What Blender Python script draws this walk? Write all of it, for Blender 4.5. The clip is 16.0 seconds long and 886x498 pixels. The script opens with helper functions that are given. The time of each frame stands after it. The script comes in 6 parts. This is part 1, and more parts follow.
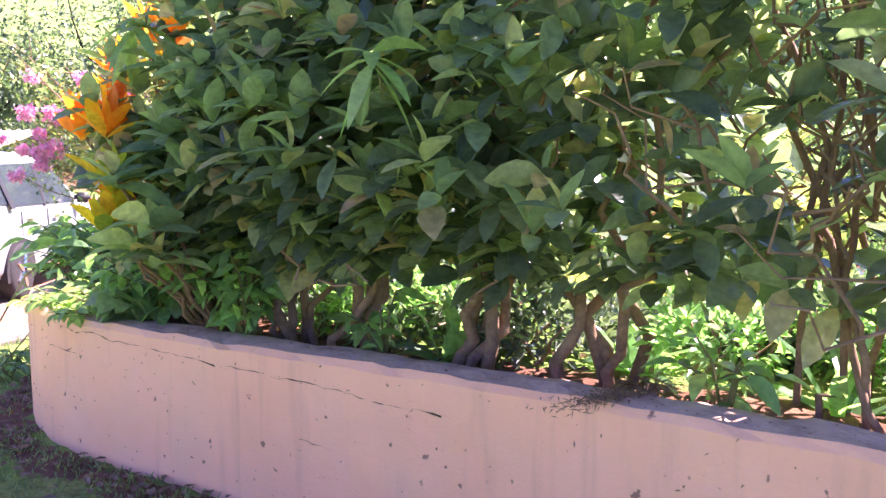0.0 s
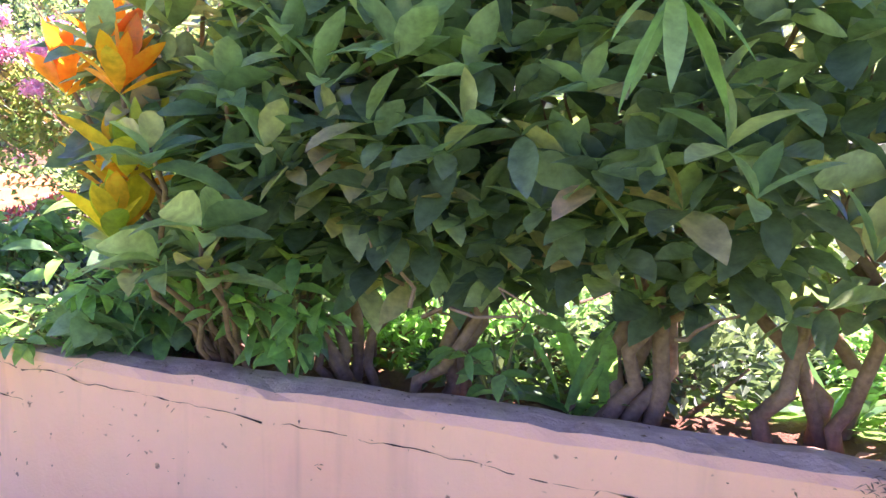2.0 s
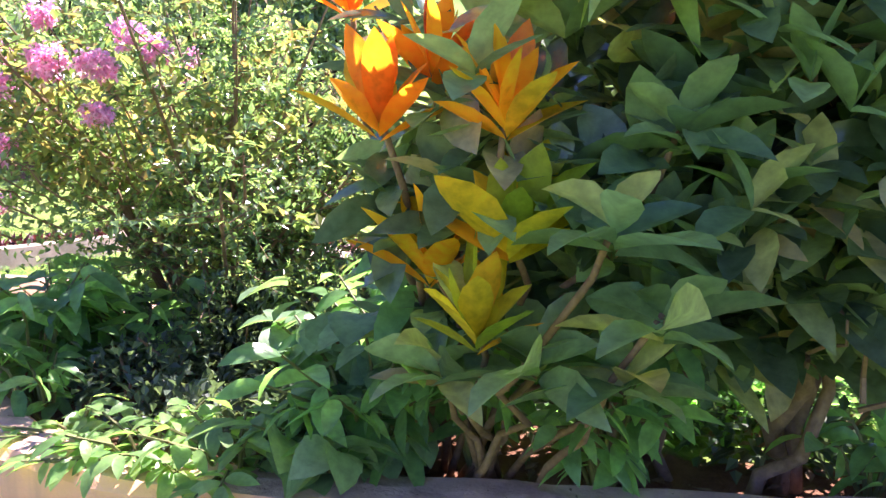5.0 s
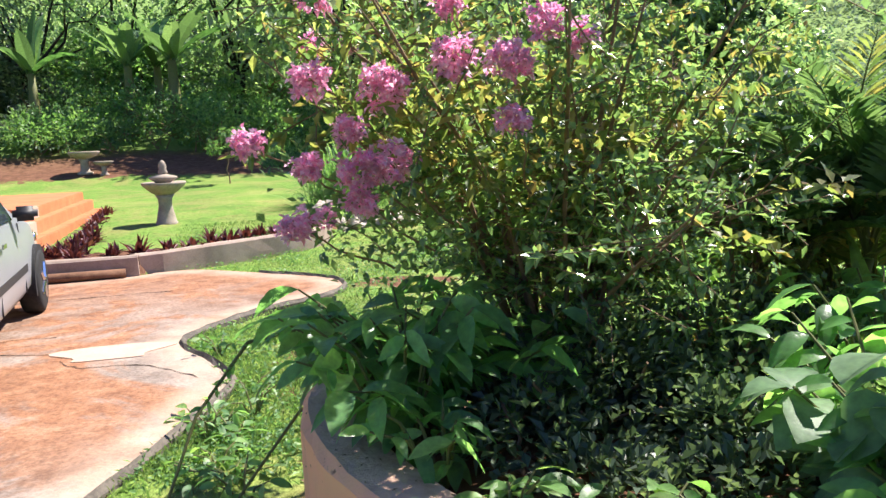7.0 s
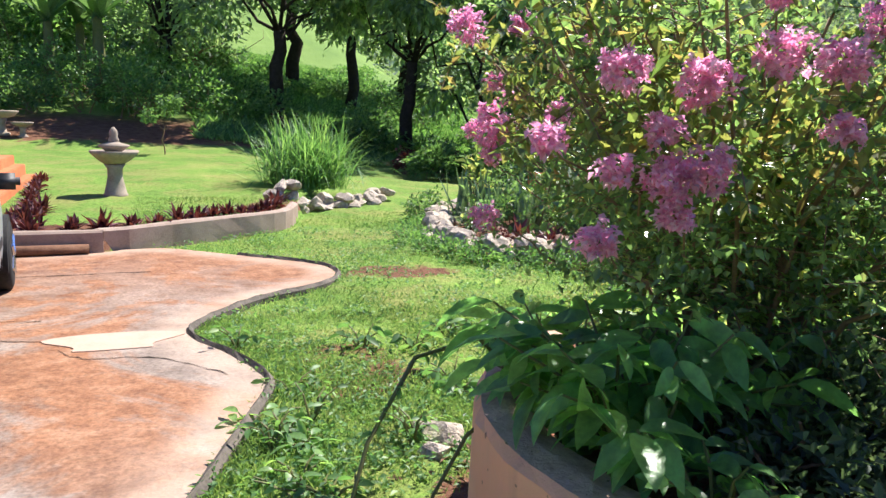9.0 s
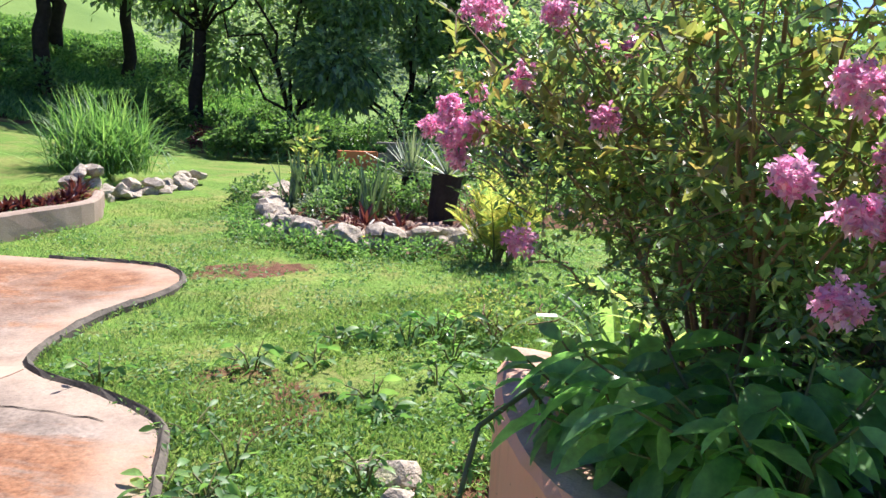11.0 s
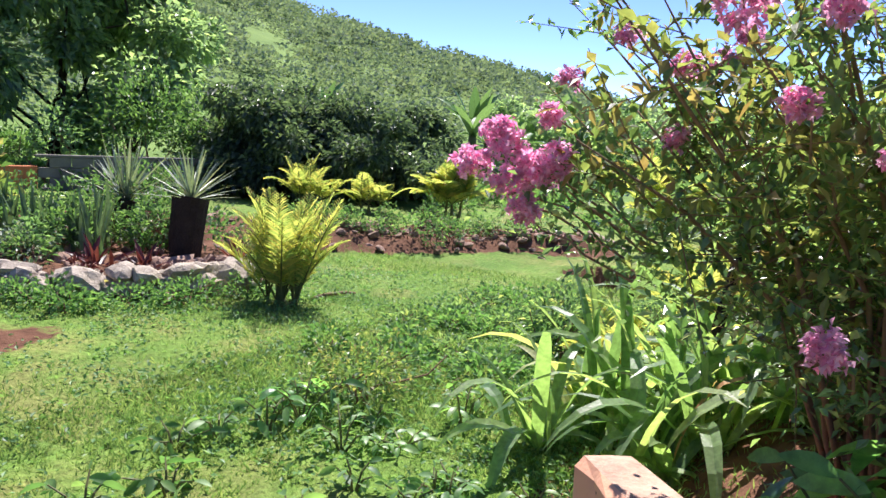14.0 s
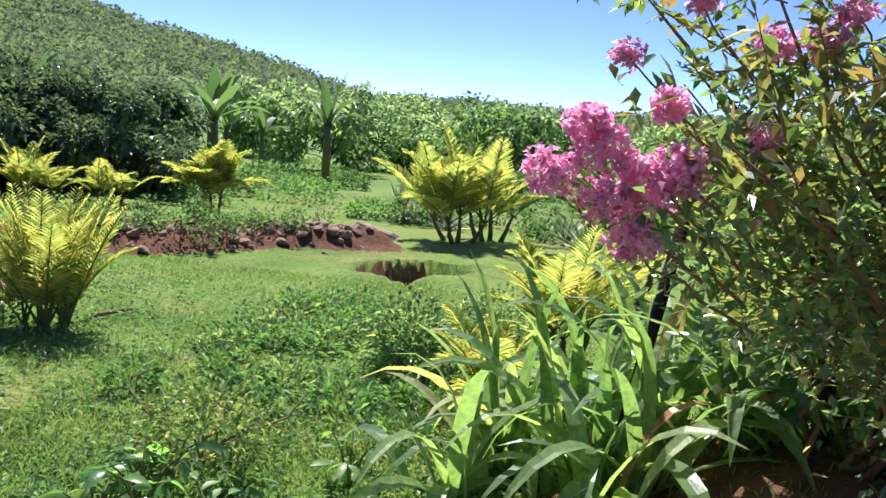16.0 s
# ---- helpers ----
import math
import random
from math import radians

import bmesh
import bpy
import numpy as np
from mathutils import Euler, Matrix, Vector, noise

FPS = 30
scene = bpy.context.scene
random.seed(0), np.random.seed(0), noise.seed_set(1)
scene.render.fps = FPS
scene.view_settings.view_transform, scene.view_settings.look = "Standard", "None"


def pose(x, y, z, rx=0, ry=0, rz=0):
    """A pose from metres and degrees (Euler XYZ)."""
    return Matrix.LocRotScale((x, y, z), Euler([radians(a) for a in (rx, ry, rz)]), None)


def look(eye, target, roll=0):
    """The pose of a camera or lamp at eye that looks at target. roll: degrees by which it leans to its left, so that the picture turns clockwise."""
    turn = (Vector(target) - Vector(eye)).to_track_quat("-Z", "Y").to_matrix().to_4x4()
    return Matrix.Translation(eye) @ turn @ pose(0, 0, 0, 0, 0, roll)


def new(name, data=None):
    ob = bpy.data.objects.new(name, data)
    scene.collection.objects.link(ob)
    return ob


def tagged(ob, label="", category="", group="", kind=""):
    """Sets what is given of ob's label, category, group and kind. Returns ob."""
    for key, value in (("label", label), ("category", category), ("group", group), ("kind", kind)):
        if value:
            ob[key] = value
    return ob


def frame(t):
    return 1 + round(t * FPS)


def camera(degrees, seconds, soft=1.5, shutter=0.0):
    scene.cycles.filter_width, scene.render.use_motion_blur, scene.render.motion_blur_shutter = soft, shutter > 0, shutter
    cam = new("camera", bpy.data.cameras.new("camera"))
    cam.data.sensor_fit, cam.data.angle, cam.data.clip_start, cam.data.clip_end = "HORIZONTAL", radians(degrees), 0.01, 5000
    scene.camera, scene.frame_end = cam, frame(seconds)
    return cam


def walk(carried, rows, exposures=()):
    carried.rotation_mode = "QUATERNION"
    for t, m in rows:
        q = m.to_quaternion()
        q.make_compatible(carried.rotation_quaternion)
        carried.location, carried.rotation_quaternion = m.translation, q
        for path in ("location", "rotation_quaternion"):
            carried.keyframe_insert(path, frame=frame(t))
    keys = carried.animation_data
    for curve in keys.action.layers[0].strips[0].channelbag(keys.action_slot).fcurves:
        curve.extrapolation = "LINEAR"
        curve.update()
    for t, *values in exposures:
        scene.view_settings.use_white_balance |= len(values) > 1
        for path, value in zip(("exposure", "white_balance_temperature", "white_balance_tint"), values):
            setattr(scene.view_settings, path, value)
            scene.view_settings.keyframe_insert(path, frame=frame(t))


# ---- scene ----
cam = camera(58.0, 16.0)
PATH = [
    (0.0, pose(0.0, 0.0, 1.27, 84.04, 0.32, -0.03)),
    (0.5, pose(-0.214, 0.212, 1.281, 83.23, -0.45, -3.57)),
    (1.0, pose(-0.391, 0.443, 1.256, 82.24, -1.02, -7.13)),
    (1.5, pose(-0.564, 0.668, 1.276, 82.75, -0.54, -8.29)),
    (2.0, pose(-0.807, 0.833, 1.256, 83.18, -1.71, -10.88)),
    (2.5, pose(-1.047, 0.981, 1.275, 84.05, -4.37, -15.24)),
    (3.0, pose(-1.269, 1.162, 1.299, 85.78, -2.93, -19.91)),
    (5.5, pose(-1.947, 1.883, 1.401, 81.8, 0.84, -22.97)),
    (6.0, pose(-2.117, 2.062, 1.433, 81.28, 1.01, -19.66)),
    (6.5, pose(-2.267, 2.236, 1.423, 81.18, 1.76, -16.43)),
    (7.0, pose(-2.404, 2.439, 1.439, 81.59, 2.15, -13.66)),
    (7.5, pose(-2.589, 2.561, 1.438, 81.9, 1.96, -13.53)),
    (8.0, pose(-2.784, 2.659, 1.472, 81.2, 0.71, -15.98)),
    (8.5, pose(-2.974, 2.809, 1.441, 80.63, -0.65, -17.81)),
    (9.0, pose(-3.143, 2.964, 1.472, 80.36, -1.54, -19.8)),
    (11.5, pose(-3.609, 3.982, 1.533, 79.33, -1.95, -40.35)),
    (12.0, pose(-3.651, 4.283, 1.499, 80.05, -1.25, -44.69)),
    (12.5, pose(-3.689, 4.568, 1.519, 80.25, -0.59, -47.21)),
    (13.0, pose(-3.77, 4.806, 1.522, 80.03, -1.35, -51.34)),
    (13.5, pose(-3.803, 4.998, 1.548, 80.33, -2.65, -56.62)),
    (14.0, pose(-3.695, 5.239, 1.521, 80.59, -3.16, -60.59)),
    (14.5, pose(-3.602, 5.423, 1.491, 79.97, -3.51, -64.28)),
    (15.0, pose(-3.504, 5.691, 1.493, 80.05, -3.96, -69.98)),
    (15.5, pose(-3.407, 5.921, 1.479, 80.81, -4.38, -75.78)),
    (16.0, pose(-3.254, 6.147, 1.482, 80.83, -4.68, -79.88)),
]
walk(cam, PATH, [(0.0, 3.05, 6480, 50), (3.0, 3.45, 6380, 50), (5.5, 2.4, 6400, 27), (7.0, 1.6, 6500, 13), (9.0, 1.4, 6350, 13), (11.5, 1.35, 6250, 15), (14.0, 1.2, 6250, 16), (16.0, 1.0, 6200, 16)])

# ---- world, sun, exposure ----
SUN_AZ, SUN_EL = 66.0, 54.0          # degrees clockwise from +y, and above the horizon
world = bpy.data.worlds.new("world")
scene.world = world
world.use_nodes = True
wn = world.node_tree
wn.nodes.clear()
sky = wn.nodes.new("ShaderNodeTexSky")
sky.sky_type = "NISHITA"
sky.sun_disc = False
sky.sun_elevation = radians(SUN_EL)
sky.sun_rotation = radians(SUN_AZ)
sky.altitude, sky.air_density, sky.dust_density, sky.ozone_density = 2600.0, 0.55, 0.0, 6.5
wbg = wn.nodes.new("ShaderNodeBackground")
wbg.inputs[1].default_value = 0.13
wout = wn.nodes.new("ShaderNodeOutputWorld")
tone = wn.nodes.new("ShaderNodeMix")
tone.data_type, tone.blend_type = "RGBA", "MULTIPLY"
tone.inputs[0].default_value = 1.0
tone.inputs[7].default_value = (0.94, 0.86, 0.98, 1.0)
wn.links.new(sky.outputs[0], tone.inputs[6])
wn.links.new(tone.outputs[2], wbg.inputs[0])
wn.links.new(wbg.outputs[0], wout.inputs[0])
sun = new("sun", bpy.data.lights.new("sun", "SUN"))
sun.data.energy, sun.data.angle, sun.data.color = 4.2, radians(0.55), (1.0, 0.95, 0.86)
sdir = Vector((math.sin(radians(SUN_AZ)) * math.cos(radians(SUN_EL)), math.cos(radians(SUN_AZ)) * math.cos(radians(SUN_EL)), math.sin(radians(SUN_EL))))
sun.matrix_world = look(sdir * 60, (0, 0, 0))

# ---- materials ----


class Nodes:
    """A small wrapper that builds a node material."""

    def __init__(self, name, rough=0.7, metal=0.0, spec=0.4):
        self.m = bpy.data.materials.new(name)
        self.m.use_nodes = True
        self.t = self.m.node_tree
        self.p = self.t.nodes["Principled BSDF"]
        self.out = self.t.nodes["Material Output"]
        self.set(rough, metal, spec)
        tc = self.t.nodes.new("ShaderNodeTexCoord")
        self.obj = tc.outputs["Object"]
        geo = self.t.nodes.new("ShaderNodeNewGeometry")
        self.pos, self.island = geo.outputs["Position"], geo.outputs["Random Per Island"]

    def set(self, rough, metal, spec):
        self.p.inputs["Roughness"].default_value = rough
        self.p.inputs["Metallic"].default_value = metal
        self.p.inputs["Specular IOR Level"].default_value = spec

    def link(self, a, b):
        self.t.links.new(a, b)

    def noise(self, scale, detail=4.0, rough=0.6, vec=None, dist=0.0):
        n = self.t.nodes.new("ShaderNodeTexNoise")
        n.inputs["Scale"].default_value, n.inputs["Detail"].default_value = scale, detail
        n.inputs["Roughness"].default_value, n.inputs["Distortion"].default_value = rough, dist
        self.link(vec or self.pos, n.inputs["Vector"])
        return n.outputs["Fac"]

    def ramp(self, fac, stops, const=False):
        r = self.t.nodes.new("ShaderNodeValToRGB")
        e = r.color_ramp.elements
        while len(e) < len(stops):
            e.new(0.5)
        for k, (pos, col) in enumerate(stops):
            e[k].position = pos
            e[k].color = (*col, 1.0) if not isinstance(col, float) else (col, col, col, 1.0)
        if const:
            r.color_ramp.interpolation = "CONSTANT"
        self.link(fac, r.inputs[0])
        return r.outputs[0]

    def mix(self, fac, a, b, mode="MIX"):
        n = self.t.nodes.new("ShaderNodeMix")
        n.data_type, n.blend_type = "RGBA", mode
        for slot, val in ((0, fac), (6, a), (7, b)):
            if isinstance(val, (int, float)):
                n.inputs[slot].default_value = val
            elif isinstance(val, tuple):
                n.inputs[slot].default_value = (*val, 1.0)
            else:
                self.link(val, n.inputs[slot])
        return n.outputs[2]

    def math(self, op, a, b=0.0):
        n = self.t.nodes.new("ShaderNodeMath")
        n.operation = op
        for slot, val in ((0, a), (1, b)):
            if isinstance(val, (int, float)):
                n.inputs[slot].default_value = val
            else:
                self.link(val, n.inputs[slot])
        return n.outputs[0]

    def attr(self, name):
        n = self.t.nodes.new("ShaderNodeAttribute")
        n.attribute_name = name
        return n.outputs["Fac"]

    def color(self, c):
        if isinstance(c, tuple):
            self.p.inputs["Base Color"].default_value = (*c, 1.0)
        else:
            self.link(c, self.p.inputs["Base Color"])

    def bump(self, h, strength=0.5, distance=0.01):
        n = self.t.nodes.new("ShaderNodeBump")
        n.inputs["Strength"].default_value, n.inputs["Distance"].default_value = strength, distance
        self.link(h, n.inputs["Height"])
        self.link(n.outputs[0], self.p.inputs["Normal"])


def muted(c):
    """Foliage pigment taken a little towards grey."""
    g = 0.3 * c[0] + 0.6 * c[1] + 0.1 * c[2]
    return (0.8 * c[0] + 0.2 * g, 0.9 * c[1] + 0.1 * g, 0.62 * c[2] + 0.38 * g)


def leaf_mat(name, stops, rough=0.42, trans=0.35, warm=1.6, spec=0.5, grain=30.0, through_tint=(1.2, 1.25, 0.62), mute=True):
    """Foliage: a colour for each leaf, mottled, that lets light through."""
    n = Nodes(name, rough, 0.0, spec)
    info = n.t.nodes.new("ShaderNodeObjectInfo")
    rnd = n.math("FRACT", n.math("ADD", n.island, info.outputs["Random"]))
    col = n.ramp(rnd, [(p, muted(c) if mute else c) for p, c in stops])
    mott = n.ramp(n.noise(grain, 3), [(0.3, 0.7), (0.7, 1.25)])
    col = n.mix(1.0, col, mott, "MULTIPLY")
    n.color(col)
    n.bump(n.noise(grain * 2.5, 2), 0.25, 0.004)
    tr = n.t.nodes.new("ShaderNodeBsdfTranslucent")
    n.link(n.mix(1.0, col, tuple(warm * q for q in through_tint), "MULTIPLY"), tr.inputs["Color"])
    ms = n.t.nodes.new("ShaderNodeMixShader")
    ms.inputs[0].default_value = trans
    n.link(n.p.outputs[0], ms.inputs[1])
    n.link(tr.outputs[0], ms.inputs[2])
    n.link(ms.outputs[0], n.out.inputs[0])
    return n.m


def plain_mat(name, lo, hi, scale=6.0, rough=0.75, spec=0.35, bump=0.4, dist=0.01, metal=0.0, fine=60.0):
    """Two tones mottled at two scales, with relief."""
    n = Nodes(name, rough, metal, spec)
    f = n.mix(0.4, n.noise(scale, 5), n.noise(fine, 3))
    n.color(n.ramp(f, [(0.3, lo), (0.7, hi)]))
    if bump:
        n.bump(f, bump, dist)
    return n.m


M = {}
M["hedge"] = leaf_mat("hedge_leaf", [(0.0, (0.065, 0.12, 0.08)), (0.5, (0.12, 0.195, 0.115)), (0.76, (0.2, 0.31, 0.13)), (0.92, (0.34, 0.43, 0.15)), (1.0, (0.5, 0.33, 0.16))], 0.22, 0.55, spec=0.9)
M["hedge_big"] = leaf_mat("hedge_big_leaf", [(0.0, (0.1, 0.2, 0.09)), (0.5, (0.17, 0.29, 0.11)), (0.8, (0.26, 0.4, 0.12)), (0.93, (0.44, 0.43, 0.1)), (1.0, (0.392, 0.196, 0.09))], 0.28, 0.5, spec=0.7)
M["orange"] = leaf_mat("orange_leaf", [(0.0, (0.62, 0.17, 0.012)), (0.4, (0.75, 0.28, 0.014)), (0.7, (0.78, 0.44, 0.02)), (0.88, (0.55, 0.42, 0.03)), (1.0, (0.6, 0.1, 0.04))], 0.36, 0.6, 1.6, 0.5, 30.0, (1.2, 1.1, 0.6), False)
M["yellowgreen"] = leaf_mat("yellowgreen_leaf", [(0.0, (0.2, 0.3, 0.03)), (0.4, (0.4, 0.42, 0.04)), (0.7, (0.68, 0.48, 0.03)), (0.9, (0.72, 0.3, 0.025)), (1.0, (0.6, 0.1, 0.03))], 0.32, 0.55, 1.4, mute=False)
M["vine"] = leaf_mat("vine_leaf", [(0.0, (0.075, 0.2, 0.045)), (0.6, (0.13, 0.33, 0.06)), (1.0, (0.22, 0.46, 0.07))], 0.3, 0.6, spec=0.65)
M["lime"] = leaf_mat("lime_leaf", [(0.0, (0.11, 0.264, 0.022)), (0.6, (0.176, 0.352, 0.0275)), (1.0, (0.264, 0.418, 0.044))], 0.42, 0.5)
M["melon"] = leaf_mat("melon_leaf", [(0.0, (0.11, 0.23, 0.075)), (1.0, (0.19, 0.33, 0.12))], 0.5, 0.45, spec=0.4)
M["myrtle"] = leaf_mat("myrtle_leaf", [(0.0, (0.075, 0.145, 0.062)), (0.55, (0.13, 0.235, 0.075)), (0.85, (0.22, 0.335, 0.08)), (1.0, (0.4, 0.42, 0.075))], 0.25, 0.55, spec=0.9)
M["myrtle_new"] = leaf_mat("myrtle_new_leaf", [(0.0, (0.099, 0.171, 0.022)), (0.6, (0.206, 0.226, 0.0275)), (1.0, (0.289, 0.18, 0.033))], 0.4, 0.55)
M["petal"] = leaf_mat("petal", [(0.0, (0.86, 0.34, 0.56)), (0.5, (0.92, 0.53, 0.71)), (1.0, (0.95, 0.72, 0.84))], 0.6, 0.6, 0.95, 0.2, 30.0, (1.02, 0.88, 0.98), False)
# Tree leaves lightened with extra blue, some haze carried in the colour
M["tree"] = leaf_mat("tree_leaf", [(0.0, (0.11, 0.185, 0.13)), (0.5, (0.175, 0.275, 0.155)), (0.85, (0.27, 0.385, 0.18)), (1.0, (0.36, 0.47, 0.19))], 0.38, 0.58, spec=0.7, grain=3.0)
# Darkened copy of the tree foliage: backlit shade put into the leaf colour
M["grove"] = leaf_mat("shaded_leaf", [(0.0, (0.04, 0.075, 0.05)), (0.6, (0.075, 0.125, 0.072)), (1.0, (0.15, 0.215, 0.1))], 0.36, 0.4, grain=3.0)
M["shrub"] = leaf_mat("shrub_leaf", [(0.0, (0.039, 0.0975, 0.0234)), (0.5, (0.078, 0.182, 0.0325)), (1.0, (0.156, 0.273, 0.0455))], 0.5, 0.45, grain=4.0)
# Hillside leaves paler and blue-grey: distance haze is mixed into their colour
M["hillveg"] = leaf_mat("hazy_hill_leaf", [(0.0, (0.13, 0.19, 0.14)), (0.5, (0.2, 0.275, 0.18)), (1.0, (0.3, 0.37, 0.22))], 0.8, 0.3, 1.2, 0.1, 0.3)
M["palm"] = leaf_mat("palm_leaf", [(0.0, (0.078, 0.169, 0.0234)), (0.5, (0.182, 0.26, 0.026)), (1.0, (0.39, 0.338, 0.039))], 0.36, 0.5, spec=0.6)
M["palm_yellow"] = leaf_mat("yellow_palm_leaf", [(0.0, (0.2, 0.29, 0.03)), (0.5, (0.36, 0.39, 0.03)), (1.0, (0.54, 0.44, 0.045))], 0.4, 0.6)
M["palm_dark"] = leaf_mat("dark_palm_leaf", [(0.0, (0.05, 0.12, 0.04)), (1.0, (0.14, 0.24, 0.075))], 0.2, 0.4, spec=0.9)
M["agave"] = leaf_mat("agave_leaf", [(0.0, (0.13, 0.195, 0.13)), (0.6, (0.221, 0.286, 0.182)), (1.0, (0.39, 0.429, 0.286))], 0.4, 0.2)
M["snake"] = leaf_mat("snake_leaf", [(0.0, (0.06, 0.128, 0.06)), (1.0, (0.135, 0.225, 0.09))], 0.4, 0.2)
M["strap"] = leaf_mat("strap_leaf", [(0.0, (0.11, 0.22, 0.05)), (0.6, (0.21, 0.35, 0.06)), (0.955, (0.36, 0.46, 0.1)), (1.0, (0.747, 0.329, 0.0468))], 0.34, 0.5)
M["redleaf"] = leaf_mat("red_leaf", [(0.0, (0.0645, 0.0129, 0.0145)), (0.6, (0.129, 0.0226, 0.0242)), (1.0, (0.21, 0.0484, 0.0403))], 0.45, 0.4, 0.9)
M["grass"] = leaf_mat("grass_blade", [(0.0, (0.081, 0.162, 0.0244)), (0.6, (0.145, 0.257, 0.0356)), (1.0, (0.292, 0.351, 0.0648))], 0.55, 0.45, grain=1.5)
M["weed"] = leaf_mat("weed_leaf", [(0.0, (0.0572, 0.156, 0.0269)), (0.6, (0.114, 0.26, 0.0374)), (1.0, (0.215, 0.364, 0.0523))], 0.5, 0.45, grain=8.0)
M["bark"] = plain_mat("bark", (0.1, 0.06, 0.036), (0.33, 0.21, 0.13), 9.0, 0.85, 0.2, 0.8, 0.012)
M["twig"] = plain_mat("twig", (0.13, 0.08, 0.05), (0.3, 0.19, 0.12), 14.0, 0.8, 0.2, 0.5, 0.004)
M["stem"] = plain_mat("green_stem", (0.08, 0.11, 0.03), (0.17, 0.15, 0.06), 14.0, 0.6, 0.3, 0.3, 0.003)
M["darkbark"] = plain_mat("dark_bark", (0.018, 0.014, 0.012), (0.06, 0.045, 0.035), 7.0, 0.9, 0.15, 1.0, 0.03)
M["rock"] = plain_mat("rock", (0.2, 0.155, 0.12), (0.66, 0.57, 0.465), 14.0, 0.85, 0.25, 0.9, 0.03)
M["redrock"] = plain_mat("red_rock", (0.16, 0.085, 0.06), (0.5, 0.34, 0.26), 12.0, 0.85, 0.25, 0.9, 0.03)
M["soil"] = plain_mat("red_soil", (0.075, 0.022, 0.012), (0.2, 0.07, 0.035), 5.0, 0.95, 0.1, 1.0, 0.03)
M["stonecast"] = plain_mat("cast_stone", (0.2, 0.16, 0.12), (0.42, 0.35, 0.28), 9.0, 0.85, 0.25, 0.5, 0.006)
M["rubber"] = plain_mat("rubber", (0.012, 0.012, 0.012), (0.03, 0.03, 0.03), 30.0, 0.8, 0.3, 0.2, 0.002)
M["trimplastic"] = plain_mat("dark_plastic", (0.015, 0.016, 0.018), (0.035, 0.036, 0.04), 30.0, 0.5, 0.4, 0.0)
M["chrome"] = plain_mat("chrome", (0.5, 0.5, 0.5), (0.62, 0.62, 0.62), 30.0, 0.22, 0.5, 0.0, metal=1.0)
M["redlamp"] = plain_mat("red_lamp", (0.35, 0.012, 0.01), (0.5, 0.03, 0.02), 20.0, 0.12, 0.6, 0.0)
M["log"] = plain_mat("log_bark", (0.1, 0.05, 0.03), (0.24, 0.13, 0.08), 12.0, 0.9, 0.2, 0.8, 0.01)


def wall_paint():
    """Pink limewash on render, stained, cracked and flaking."""
    n = Nodes("pink_render", 0.85, 0.0, 0.25)
    base = n.ramp(n.noise(1.6, 5), [(0.3, (0.88, 0.41, 0.25)), (0.7, (0.92, 0.48, 0.315))])
    stain = n.ramp(n.noise(4.0, 6, 0.7), [(0.38, 0.0), (0.68, 1.0)])
    col = n.mix(n.math("MULTIPLY", stain, 0.35), base, (0.72, 0.43, 0.27))
    spots = n.ramp(n.noise(26.0, 2, 0.5), [(0.70, 0.0), (0.745, 1.0)])
    col = n.mix(n.math("MULTIPLY", spots, 0.75), col, (0.12, 0.06, 0.045))
    sm = n.t.nodes.new("ShaderNodeMapping")
    sm.inputs["Scale"].default_value = (9.0, 9.0, 0.8)
    n.link(n.pos, sm.inputs["Vector"])
    drip = n.ramp(n.noise(1.6, 3, 0.5, sm.outputs[0]), [(0.56, 0.0), (0.78, 1.0)])
    col = n.mix(n.math("MULTIPLY", drip, 0.3), col, (0.4, 0.22, 0.17))
    n.color(col)
    n.bump(n.mix(0.35, n.noise(9.0, 5), n.noise(90.0, 3)), 0.5, 0.012)
    return n.m


def wall_cap_paint():
    """The weathered top of the wall: bare grey render with traces of pink."""
    n = Nodes("wall_cap", 0.9, 0.0, 0.2)
    col = n.ramp(n.noise(7.0, 6, 0.7), [(0.3, (0.34, 0.2, 0.15)), (0.5, (0.56, 0.36, 0.27)), (0.72, (0.7, 0.46, 0.35))])
    n.color(col)
    n.bump(n.noise(40.0, 4), 0.7, 0.012)
    return n.m


